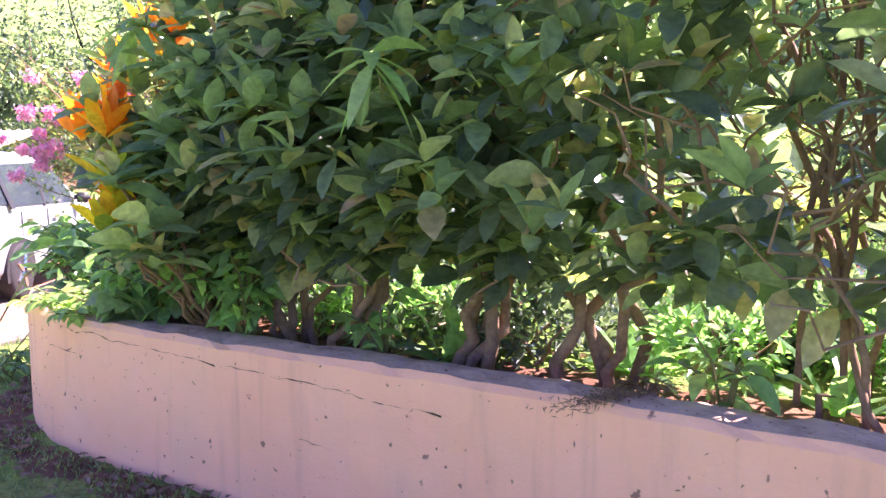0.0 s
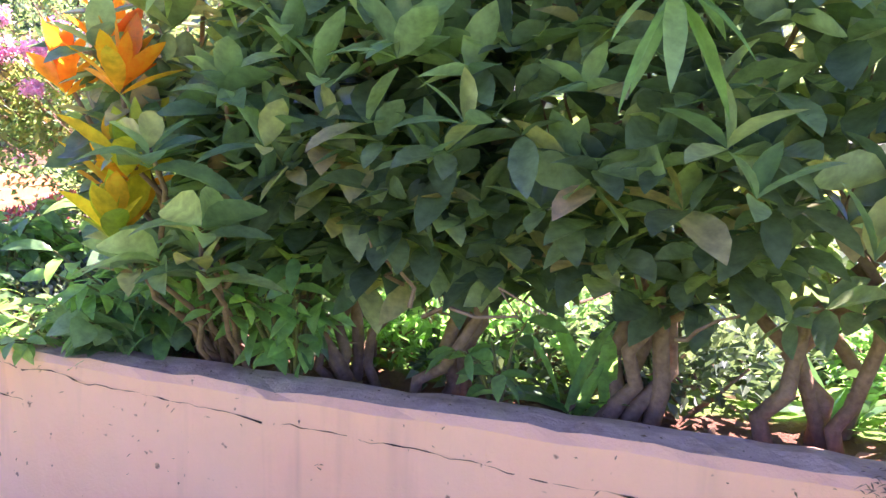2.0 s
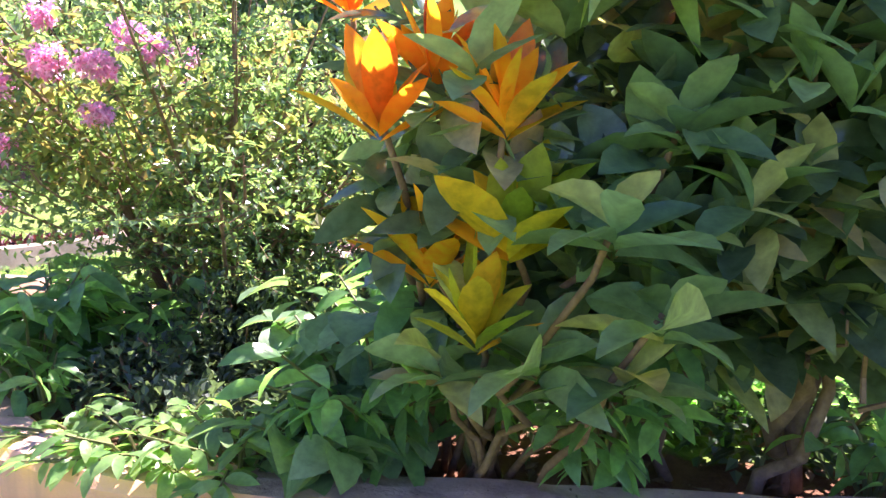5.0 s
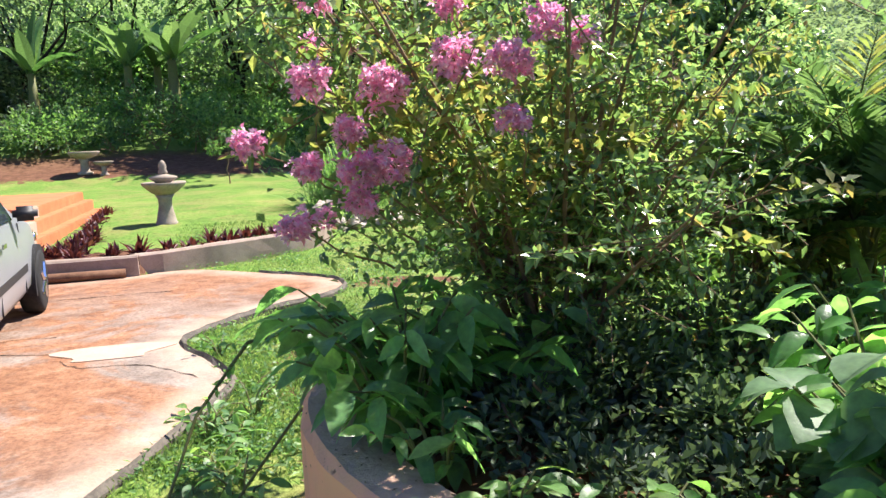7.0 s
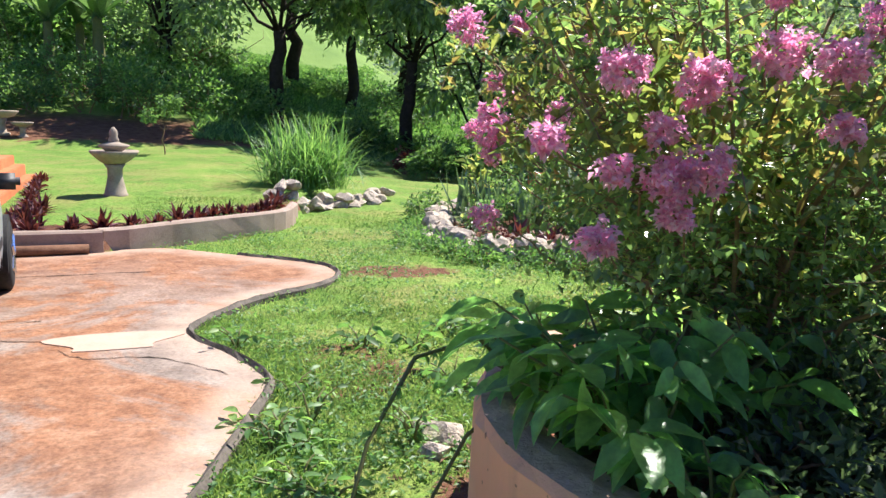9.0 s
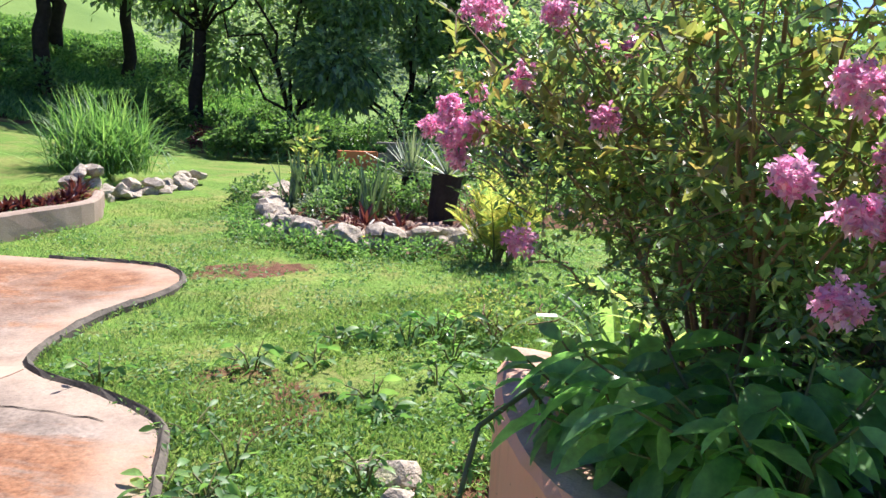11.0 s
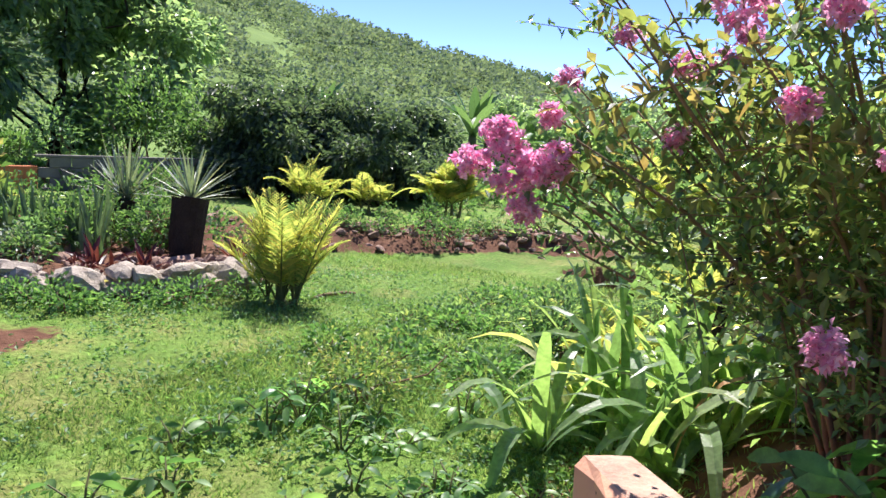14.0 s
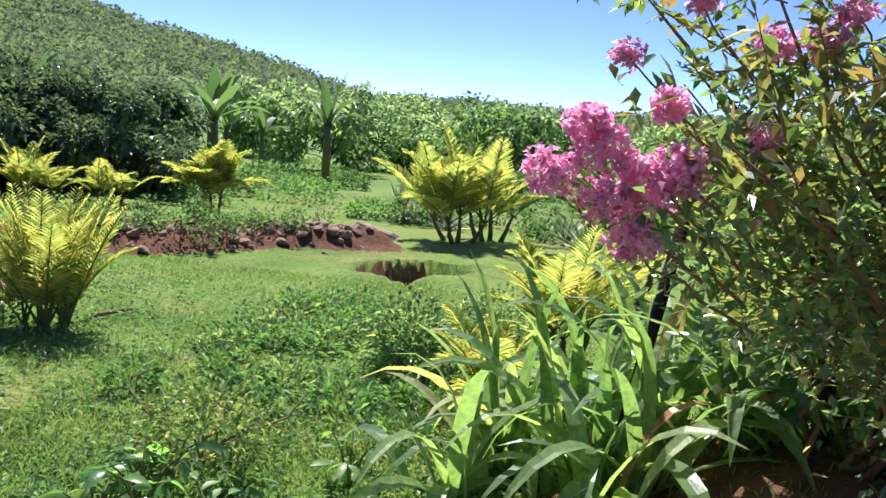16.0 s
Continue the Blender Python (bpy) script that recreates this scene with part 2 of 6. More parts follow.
def concrete_paint():
    """A drive slab: worn grey concrete with red earth trodden into it, in drifts and streaks."""
    n = Nodes("drive_concrete", 0.8, 0.0, 0.3)
    grey = n.ramp(n.noise(2.6, 7, 0.7), [(0.32, (0.16, 0.122, 0.1)), (0.52, (0.25, 0.2, 0.165)), (0.72, (0.37, 0.31, 0.265))])
    red = n.ramp(n.noise(7.0, 7, 0.75), [(0.32, (0.16, 0.062, 0.028)), (0.5, (0.28, 0.125, 0.06)), (0.72, (0.41, 0.23, 0.135))])
    f = n.ramp(n.noise(0.5, 8, 0.68, None, 0.8), [(0.47, 0.0), (0.58, 1.0)])
    xyz = n.t.nodes.new("ShaderNodeSeparateXYZ")
    n.link(n.pos, xyz.inputs[0])
    trod = n.math("MULTIPLY", n.math("SUBTRACT", xyz.outputs[1], 7.9), 0.22)
    f = n.ramp(n.math("ADD", f, trod), [(0.1, 0.0), (0.75, 1.0)])
    col = n.mix(n.math("MULTIPLY", f, 0.92), grey, red)
    stain = n.ramp(n.noise(1.4, 7, 0.72, None, 1.2), [(0.52, 0.0), (0.66, 1.0)])
    col = n.mix(n.math("MULTIPLY", stain, 0.6), col, (0.13, 0.06, 0.033))
    pale = n.ramp(n.noise(3.4, 6, 0.7, None, 0.5), [(0.58, 0.0), (0.74, 1.0)])
    col = n.mix(n.math("MULTIPLY", pale, 0.45), col, (0.42, 0.32, 0.245))
    fleck = n.ramp(n.noise(38.0, 3, 0.65), [(0.34, 0.72), (0.5, 1.0), (0.7, 1.22)])
    col = n.mix(1.0, col, fleck, "MULTIPLY")
    edge = n.math("MULTIPLY", n.attr("edge"), n.ramp(n.noise(3.0, 5, 0.7), [(0.3, 0.35), (0.6, 1.0)]))
    col = n.mix(n.math("MULTIPLY", edge, 0.65), col, (0.5, 0.375, 0.285))
    n.color(col)
    n.bump(n.mix(0.5, n.noise(45.0, 5), n.noise(6.0, 6, 0.7)), 0.6, 0.015)
    return n.m


def lawn_paint():
    """Ground: turf, thin in places, with red earth where the beds and bare patches are."""
    n = Nodes("lawn_ground", 0.9, 0.0, 0.15)
    turf = n.ramp(n.noise(0.7, 6, 0.65), [(0.3, (0.1, 0.19, 0.035)), (0.55, (0.16, 0.27, 0.05)), (0.75, (0.26, 0.31, 0.08))])
    dry = n.ramp(n.noise(1.1, 6, 0.72, None, 0.6), [(0.46, 0.0), (0.62, 1.0)])
    turf = n.mix(n.math("MULTIPLY", dry, 0.5), turf, (0.31, 0.25, 0.1))
    fine = n.ramp(n.noise(24.0, 4, 0.7), [(0.3, 0.55), (0.7, 1.35)])
    turf = n.mix(1.0, turf, fine, "MULTIPLY")
    earth = n.ramp(n.noise(6.0, 6, 0.7), [(0.3, (0.085, 0.036, 0.021)), (0.7, (0.23, 0.115, 0.07))])
    ragged = n.math("ADD", n.attr("soil"), n.math("MULTIPLY", n.math("SUBTRACT", n.noise(2.5, 6, 0.75), 0.5), 1.3))
    fac = n.ramp(ragged, [(0.42, 0.0), (0.58, 1.0)])
    col = n.mix(fac, turf, earth)
    scrub = n.ramp(n.noise(0.12, 6, 0.7), [(0.3, (0.1, 0.18, 0.04)), (0.7, (0.2, 0.3, 0.075))])
    col = n.mix(n.attr("wild"), col, scrub)
    n.color(col)
    n.bump(n.noise(30.0, 5, 0.7), 0.8, 0.03)
    return n.m


M["pink"], M["cap"], M["concrete"], M["lawn"] = wall_paint(), wall_cap_paint(), concrete_paint(), lawn_paint()
M["kerb"] = plain_mat("kerb_stone", (0.05, 0.045, 0.04), (0.2, 0.17, 0.14), 6.0, 0.9, 0.2, 0.7, 0.01)
M["lowwall"] = plain_mat("low_wall", (0.25, 0.18, 0.14), (0.42, 0.33, 0.27), 4.0, 0.9, 0.2, 0.5, 0.01)
M["block"] = plain_mat("block_wall", (0.13, 0.115, 0.11), (0.25, 0.225, 0.21), 2.0, 0.9, 0.2, 0.5, 0.01)
M["terracotta"] = plain_mat("terracotta", (0.42, 0.12, 0.05), (0.58, 0.22, 0.1), 4.0, 0.8, 0.25, 0.3, 0.006)
M["coping"] = plain_mat("coping", (0.4, 0.28, 0.21), (0.52, 0.38, 0.3), 6.0, 0.85, 0.25, 0.3, 0.005)
M["carpaint"] = plain_mat("car_paint", (0.33, 0.35, 0.37), (0.38, 0.4, 0.42), 3.0, 0.3, 0.6, 0.0, metal=0.35)
M["glass"] = plain_mat("car_glass", (0.02, 0.03, 0.035), (0.05, 0.065, 0.075), 3.0, 0.05, 0.8, 0.0)

# ---- mesh helpers ----


def mesh_of(name, verts, faces, mats, smooth=False):
    me = bpy.data.meshes.new(name)
    me.from_pydata([tuple(v) for v in np.asarray(verts, float).tolist()], [], [tuple(f) for f in faces])
    for m in (mats if isinstance(mats, (list, tuple)) else [mats]):
        me.materials.append(M[m])
    if smooth:
        me.polygons.foreach_set("use_smooth", [True] * len(me.polygons))
    me.update()
    return me


def part(name, vf, mat, parent=None, label="", smooth=False, kind="", at=None):
    """One mesh object from (verts, faces), or a mesh, under a thing or a part."""
    me = vf if isinstance(vf, bpy.types.Mesh) else mesh_of(name, vf[0], vf[1], mat, smooth)
    ob = new(name, me)
    if parent is not None:
        ob.parent = parent
    if at is not None:
        ob.matrix_basis = at
    return tagged(ob, label, "", "", kind)


def empty(name, x, y, z, label, category, group="", turn=0.0):
    ob = new(name)
    ob.empty_display_size = 0.2
    ob.matrix_basis = pose(x, y, z, 0, 0, turn)
    return tagged(ob, label, category, group)


def join(items):
    vs, fs, k = [], [], 0
    for v, f in items:
        v = np.asarray(v, float)
        if len(v) == 0:
            continue
        vs.append(v)
        fs += [tuple(int(i) + k for i in q) for q in f]
        k += len(v)
    return (np.concatenate(vs), fs) if vs else (np.zeros((0, 3)), [])


def tube(pts, radii, sides=7, cap=True, bumpy=0.0, rng=None):
    pts = [Vector(p) for p in pts]
    rad = radii if isinstance(radii, (list, tuple)) else [radii] * len(pts)
    vs, fs, a = [], [], None
    for k, p in enumerate(pts):
        d = (pts[min(k + 1, len(pts) - 1)] - pts[max(k - 1, 0)]).normalized()
        a = d.orthogonal().normalized() if a is None else (a - d * a.dot(d)).normalized()
        b = d.cross(a)
        for s in range(sides):
            q = 2 * math.pi * s / sides
            r = rad[k] * (1 + (rng.uniform(-bumpy, bumpy) if rng else 0))
            vs.append(p + (a * math.cos(q) + b * math.sin(q)) * r)
    for k in range(len(pts) - 1):
        for s in range(sides):
            n1 = (s + 1) % sides
            fs.append((k * sides + s, k * sides + n1, (k + 1) * sides + n1, (k + 1) * sides + s))
    if cap:
        fs.append(tuple(range(sides))[::-1])
        fs.append(tuple((len(pts) - 1) * sides + s for s in range(sides)))
    return np.array([tuple(v) for v in vs]), fs


def lathe(profile, sides=24, cx=0.0, cy=0.0):
    vs, fs = [], []
    for r, z in profile:
        for s in range(sides):
            q = 2 * math.pi * s / sides
            vs.append((cx + r * math.cos(q), cy + r * math.sin(q), z))
    for k in range(len(profile) - 1):
        for s in range(sides):
            n1 = (s + 1) % sides
            fs.append((k * sides + s, k * sides + n1, (k + 1) * sides + n1, (k + 1) * sides + s))
    fs.append(tuple(range(sides))[::-1])
    fs.append(tuple((len(profile) - 1) * sides + s for s in range(sides)))
    return np.array(vs), fs


def box(x0, y0, z0, x1, y1, z1, bevel=0.01):
    bm = bmesh.new()
    bmesh.ops.create_cube(bm, size=1.0)
    for v in bm.verts:
        v.co = Vector(((x0 + x1) / 2 + v.co.x * (x1 - x0), (y0 + y1) / 2 + v.co.y * (y1 - y0), (z0 + z1) / 2 + v.co.z * (z1 - z0)))
    if bevel:
        bmesh.ops.bevel(bm, geom=list(bm.edges), offset=bevel, segments=2, affect="EDGES")
    bm.verts.index_update()
    out = (np.array([tuple(v.co) for v in bm.verts]), [tuple(w.index for w in q.verts) for q in bm.faces])
    bm.free()
    return out


def unit(a):
    return a / np.maximum(np.linalg.norm(a, axis=-1, keepdims=True), 1e-9)


def leaf_cloud(P, D, L, W, rng, fold=0.25, droop=0.3, simple=False, up=None):
    """Leaves with base P, direction D, length L, width W; folded along the rib and bent down; all in one mesh."""
    P, D = np.asarray(P, float), unit(np.asarray(D, float))
    n = len(P)
    L, W = np.broadcast_to(L, n)[:, None], np.broadcast_to(W, n)[:, None]
    ref = np.tile([0.0, 0.0, 1.0], (n, 1)) if up is None else np.broadcast_to(np.asarray(up, float), (n, 3))
    ref = ref + rng.normal(0, 0.35, (n, 3))
    S = unit(np.cross(D, ref))
    N = unit(np.cross(S, D))
    dz = np.array([0.0, 0.0, -1.0])
    if simple:
        c = P + D * L * 0.45
        vs = np.stack([P, c + S * W * 0.5 + N * W * fold, P + D * L + dz * L * droop * 0.5, c - S * W * 0.5 + N * W * fold], 1).reshape(-1, 3)
        base = np.arange(n)[:, None] * 4
        fs = np.concatenate([base + [0, 1, 2], base + [0, 2, 3]], 1).reshape(-1, 3)
        return vs, fs.tolist()
    def at(u, w, s):
        return P + D * L * u + dz * L * droop * u * u + s * S * W * w + N * W * fold * abs(s) * w * 2
    cols = [P]
    for u, w in ((0.1, 0.2), (0.28, 0.41), (0.52, 0.5), (0.76, 0.38), (0.92, 0.15)):
        cols += [at(u, w, 1), at(u, 0, 0), at(u, w, -1)]
    vs = np.stack(cols + [at(1.0, 0, 0)], 1).reshape(-1, 3)
    base = np.arange(n)[:, None] * 17
    tri = np.concatenate([base + q for q in ([0, 2, 1], [0, 3, 2], [13, 14, 16], [14, 15, 16])], 1).reshape(-1, 3).tolist()
    quad = np.concatenate([base + np.array(q) + 3 * k for k in range(4) for q in ([1, 2, 5, 4], [2, 3, 6, 5])], 1).reshape(-1, 4).tolist()
    return vs, tri + quad


def sphere_dirs(n, rng, zmin=-1.0):
    z = rng.uniform(zmin, 1, n)
    a = rng.uniform(0, 2 * math.pi, n)
    r = np.sqrt(1 - z * z)
    return np.stack([r * np.cos(a), r * np.sin(a), z], 1)


def blade(P, D, L, W, bend, segs=5, curl=0.25, twist=0.0):
    """A long strap leaf that arches over, channelled along its length."""
    P, D = Vector(P), Vector(D).normalized()
    side = D.cross(Vector((0, 0, 1)))
    side = side.normalized() if side.length > 1e-4 else Vector((1, 0, 0))
    vs, fs, pos, d = [], [], P.copy(), D.copy()
    for k in range(segs + 1):
        u = k / segs
        w = W * (0.55 + 0.9 * u if u < 0.4 else 0.91 * (1 - ((u - 0.4) / 0.6) ** 2.2)) * 0.5 + 0.0012
        sd = (Matrix.Rotation(twist * u, 3, d) @ side)
        nn = sd.cross(d)
        vs += [pos + sd * w + nn * w * curl, pos, pos - sd * w + nn * w * curl]
        d = (d + Vector((0, 0, -bend / segs * (0.4 + 1.2 * u)))).normalized()
        pos = pos + d * (L / segs)
    for k in range(segs):
        a = k * 3
        fs += [(a, a + 1, a + 4, a + 3), (a + 1, a + 2, a + 5, a + 4)]
    return np.array([tuple(v) for v in vs]), fs


def frond(P, D, L, bend, rng, n=34, llen=0.3, lw=0.018, lift=0.35, sides=4):
    """A feather palm leaf: a bowed midrib and two rows of leaflets."""
    pts, pos, d = [], Vector(P), Vector(D).normalized()
    for k in range(9):
        pts.append(pos.copy())
        pos = pos + d * (L / 8)
        d = (d + Vector((0, 0, -bend / 8 * (0.3 + k * 0.22)))).normalized()
    rib = tube(pts, [0.011 * (1 - 0.85 * k / 8) * max(0.5, L) for k in range(9)], sides)
    P2, D2, L2 = [], [], []
    for k in range(n):
        u = 0.2 + 0.8 * k / n
        i = min(int(u * 8), 7)
        p = pts[i].lerp(pts[i + 1], u * 8 - i)
        d = (pts[i + 1] - pts[i]).normalized()
        side = d.cross(Vector((0, 0, 1)))
        side = side.normalized() if side.length > 0.05 else Vector((1, 0, 0))
        upv = side.cross(d)
        for s in (-1, 1):
            P2.append(p)
            D2.append(d * (0.55 + 0.5 * u) + side * s + upv * (lift + rng.normal(0, 0.08)))
            L2.append(llen * (math.sin(math.pi * min(1, 0.18 + 0.8 * u)) * 0.85 + 0.15) * rng.uniform(0.85, 1.1))
    lv = leaf_cloud(np.array([tuple(p) for p in P2]), np.array([tuple(d) for d in D2]), np.array(L2), lw, rng, 0.2, 0.35, simple=True)
    return rib, lv

# ---- plan ----
WALL = [(3.4, 0.16), (1.6, 1.35), (0.45, 2.14), (-0.25, 2.6), (-0.85, 2.97), (-1.4, 3.31), (-1.82, 3.62), (-2.08, 3.95), (-2.22, 4.25), (-2.3, 4.65), (-2.28, 5.0), (-2.14, 5.33), (-1.94, 5.62), (-1.66, 5.9)]
WALL_TOP, WALL_T = 0.61, 0.19
LOWWALL = [(-12.0, 11.3), (-4.5, 11.4), (-3.65, 11.52), (-3.0, 11.9), (-2.38, 12.32), (-1.67, 12.85), (-1.4, 13.6)]
DRIVE = [(-3.9, 3.6), (-3.45, 4.9), (-3.2, 5.6), (-3.04, 5.95), (-2.89, 6.35), (-2.66, 6.95), (-2.61, 7.2), (-2.74, 7.65), (-2.95, 8.1), (-2.92, 8.45), (-2.45, 9.07), (-1.95, 9.42), (-1.68, 9.75), (-1.62, 10.1), (-1.78, 10.45), (-2.39, 11.0), (-3.0, 11.5), (-3.4, 11.52), (-4.5, 11.34), (-11.5, 11.2), (-11.5, 3.6)]
BED = [(2.6, 15.3), (1.5, 14.6), (0.75, 13.6), (0.25, 12.5), (-0.04, 11.55), (0.0, 11.05), (0.28, 10.58), (0.82, 10.18), (1.42, 10.02)]
RIDGE = ([-180, -60, -30, 0, 20, 35, 41, 46, 51, 57, 63, 68.5, 72.5, 80, 90, 110, 180], [6, 8, 11, 12, 11, 9, 8.2, 7.0, 5.6, 4.2, 3.2, 2.0, 0.9, 1.0, 0.8, 2.0, 6])


def smooth_path(pts, step=0.08):
    """Points along a Catmull-Rom curve through pts."""
    p = [np.array(q, float) for q in pts]
    p = [2 * p[0] - p[1]] + p + [2 * p[-1] - p[-2]]
    out = []
    for k in range(1, len(p) - 2):
        n = max(2, int(np.linalg.norm(p[k + 1] - p[k]) / step))
        for i in range(n):
            t = i / n
            out.append(0.5 * (2 * p[k] + (p[k + 1] - p[k - 1]) * t + (2 * p[k - 1] - 5 * p[k] + 4 * p[k + 1] - p[k + 2]) * t * t + (3 * p[k] - p[k - 1] - 3 * p[k + 1] + p[k + 2]) * t ** 3))
    out.append(p[-2])
    return np.array(out)


def seg_dist(X, Y, path):
    """Distance to a path, and on which side (positive: to the right of its run)."""
    best, side = np.full(X.shape, 1e9), np.zeros(X.shape)
    for a, b in zip(path[:-1], path[1:]):
        d = b - a
        t = np.clip(((X - a[0]) * d[0] + (Y - a[1]) * d[1]) / (d @ d), 0, 1)
        px, py = X - a[0] - t * d[0], Y - a[1] - t * d[1]
        r = np.hypot(px, py)
        m = r < best
        best = np.where(m, r, best)
        side = np.where(m, np.sign(px * d[1] - py * d[0]), side)
    return best, side


def in_poly(X, Y, poly):
    c = np.zeros(X.shape, bool)
    for (x0, y0), (x1, y1) in zip(poly, poly[1:] + poly[:1]):
        hit = ((y0 > Y) != (y1 > Y)) & (X < (x1 - x0) * (Y - y0) / ((y1 - y0) or 1e-9) + x0)
        c ^= hit
    return c


def step(a, b, v):
    t = np.clip((v - a) / (b - a), 0, 1)
    return t * t * (3 - 2 * t)


wall_path, low_path = smooth_path(WALL), smooth_path(LOWWALL, 0.2)
wall_coarse, bed_path = smooth_path(WALL, 0.3), smooth_path(BED, 0.25)
BED_POLY = BED + [(2.2, 10.3), (3.0, 11.5), (3.6, 13.5), (3.4, 15.0)]
BED_RING = np.array(BED_POLY + BED_POLY[:1], float)
CUT = np.array([(4.72, 8.12), (4.85, 8.42), (5.35, 8.52), (5.95, 8.4), (6.3, 7.95)])
MOUND = np.array([(2.6, 12.6), (4.3, 11.7), (5.4, 10.9), (6.5, 10.4), (7.0, 9.8), (7.5, 9.2)])


def ground_z(X, Y):
    X, Y = np.asarray(X, float), np.asarray(Y, float)
    z = -0.052 * np.clip(X - 0.5, 0, 12) * step(5.0, 8.0, Y + 0.6 * X)
    z = z - 0.6 * step(12, 40, X)
    d, side = seg_dist(X, Y, wall_coarse)
    inside = (side > 0) & (Y < 6.6)
    z = np.where(inside, z + 0.53 * step(0.1, 0.17, d) * (1 - step(0.9, 3.2, d)) * (1 - step(5.2, 6.3, Y - 0.25 * np.clip(X, -2, 2))), z)
    dl, sl = seg_dist(X, Y, low_path)
    upper = (sl < 0) & (X < 4) & (Y > 11.2)
    z = np.where(upper, z + 0.2 * (1 - step(-1.6, 1.2, X)) + 0.018 * np.clip(Y - 13, 0, 14), z)
    z = z + 0.17 * np.clip(Y - 25 - 0.25 * np.clip(X, -5, 20), 0, 40) * (1 - step(6, 22, X))
    db, _ = seg_dist(X, Y, BED_RING)
    z = np.where(in_poly(X, Y, BED_POLY), z + 0.12 * step(0.0, 0.3, db), z)
    dm, _ = seg_dist(X, Y, MOUND)
    z = z + 0.26 * (1 - step(0.1, 0.8, dm)) * (1 + 0.35 * np.sin(X * 3.1 + Y) * np.cos(Y * 4.3))
    dh, sh = seg_dist(X, Y, CUT)
    z = z - np.where(sh > 0, 0.34 * step(0.0, 0.1, dh) * (1 - step(0.2, 0.85, dh)), 0) + np.where(sh < 0, 0.06 * (1 - step(0.0, 0.5, dh)), 0)
    r, az = np.hypot(X, Y), np.degrees(np.arctan2(X, Y))
    el = np.interp(az, RIDGE[0], RIDGE[1])
    z = z + step(38, 270, r) * (np.tan(np.radians(el)) * 270 + 1.2)
    return z


def axis(lo, hi, fine, far):
    core = np.arange(lo, hi + 1e-6, fine)
    tail, s = [], fine
    v = 0.0
    while v < far:
        s *= 1.17
        v += s
        tail.append(v)
    t = np.array(tail)
    return np.concatenate([lo - t[::-1], core, hi + t])


def build_ground():
    xs, ys = axis(-5.5, 8.0, 0.09, 1600.0), axis(-1.5, 15.5, 0.09, 1600.0)
    X, Y = np.meshgrid(xs, ys)
    rng = np.random.default_rng(3)
    Z = ground_z(X, Y)
    Z = Z + (rng.normal(0, 0.008, X.shape) * (np.hypot(X, Y) < 18) + 0.02 * np.sin(X * 1.7 + Y) * np.cos(Y * 1.3)) * (1 - step(20, 60, np.hypot(X, Y)))
    far = np.hypot(X, Y) > 45
    roll = np.sin(X * 0.11 + 1.3 * np.sin(Y * 0.07)) * np.cos(Y * 0.09 + np.sin(X * 0.05))
    Z = Z + np.where(far, 1.3 * roll * np.clip((np.hypot(X, Y) - 45) / 160, 0, 1), 0)
    drive = in_poly(X, Y, DRIVE)
    Z = np.where(drive, Z - 0.09, Z)
    nx, ny = len(xs), len(ys)
    verts = np.stack([X, Y, Z], -1).reshape(-1, 3)
    i = (np.arange(ny - 1)[:, None] * nx + np.arange(nx - 1)).reshape(-1)
    faces = np.stack([i, i + 1, i + nx + 1, i + nx], 1).tolist()
    me = mesh_of("ground", verts, faces, "lawn", True)
    d, side = seg_dist(X, Y, wall_coarse)
    soil = np.where((side > 0) & (d > 0.1) & (Y < 6.4), 1 - np.where(Y > 3.6, step(1.3, 2.3, d), step(0.35, 0.75, d)), 0)
    soil = np.maximum(soil, np.where((side < 0), 0.75 * (1 - step(0.1, 0.42, d)), 0))
    db, _ = seg_dist(X, Y, BED_RING)
    soil = np.maximum(soil, np.where(in_poly(X, Y, BED_POLY), 0.9 * step(-0.2, 0.2, db), 0))
    dm, _ = seg_dist(X, Y, MOUND)
    soil = np.maximum(soil, 1 - step(0.5, 0.95, dm))
    soil = np.maximum(soil, 0.62 * (1 - step(0.1, 0.5, np.hypot((X + 1.0) / 1.0, (Y - 9.95) / 0.55) - 0.35)))
    soil = np.maximum(soil, 0.55 * (1 - step(0.2, 0.7, np.hypot(X + 2.1, (Y - 7.3) * 0.7))))
    dh, sh = seg_dist(X, Y, CUT)
    soil = np.maximum(soil, np.where(sh > 0, 1 - step(0.16, 0.3, dh), 0))
    soil = np.maximum(soil, 0.6 * (1 - step(0.15, 0.6, np.hypot(X - 0.45, (Y - 6.75)))))
    dl, sl = seg_dist(X, Y, low_path)
    soil = np.maximum(soil, np.where((sl < 0) & (X < -1.2), 1 - step(0.45, 0.8, dl), 0))
    soil = np.maximum(soil, 0.9 * step(24.6, 25.4, Y) * (1 - step(27.6, 29, Y)) * (1 - step(-2, 2, X)))
    wild = np.maximum(step(26, 32, Y - 0.2 * X), step(14, 22, np.hypot(X - 2, (Y - 6))) * step(7, 11, X))
    for nm, arr in (("soil", soil), ("wild", wild * (1 - soil))):
        a = me.attributes.new(nm, "FLOAT", "POINT")
        a.data.foreach_set("value", arr.reshape(-1).astype(np.float32))
    return tagged(new("ground", me), "sloping lawn of rough green turf with bare red earth", "ground", "", "structure")


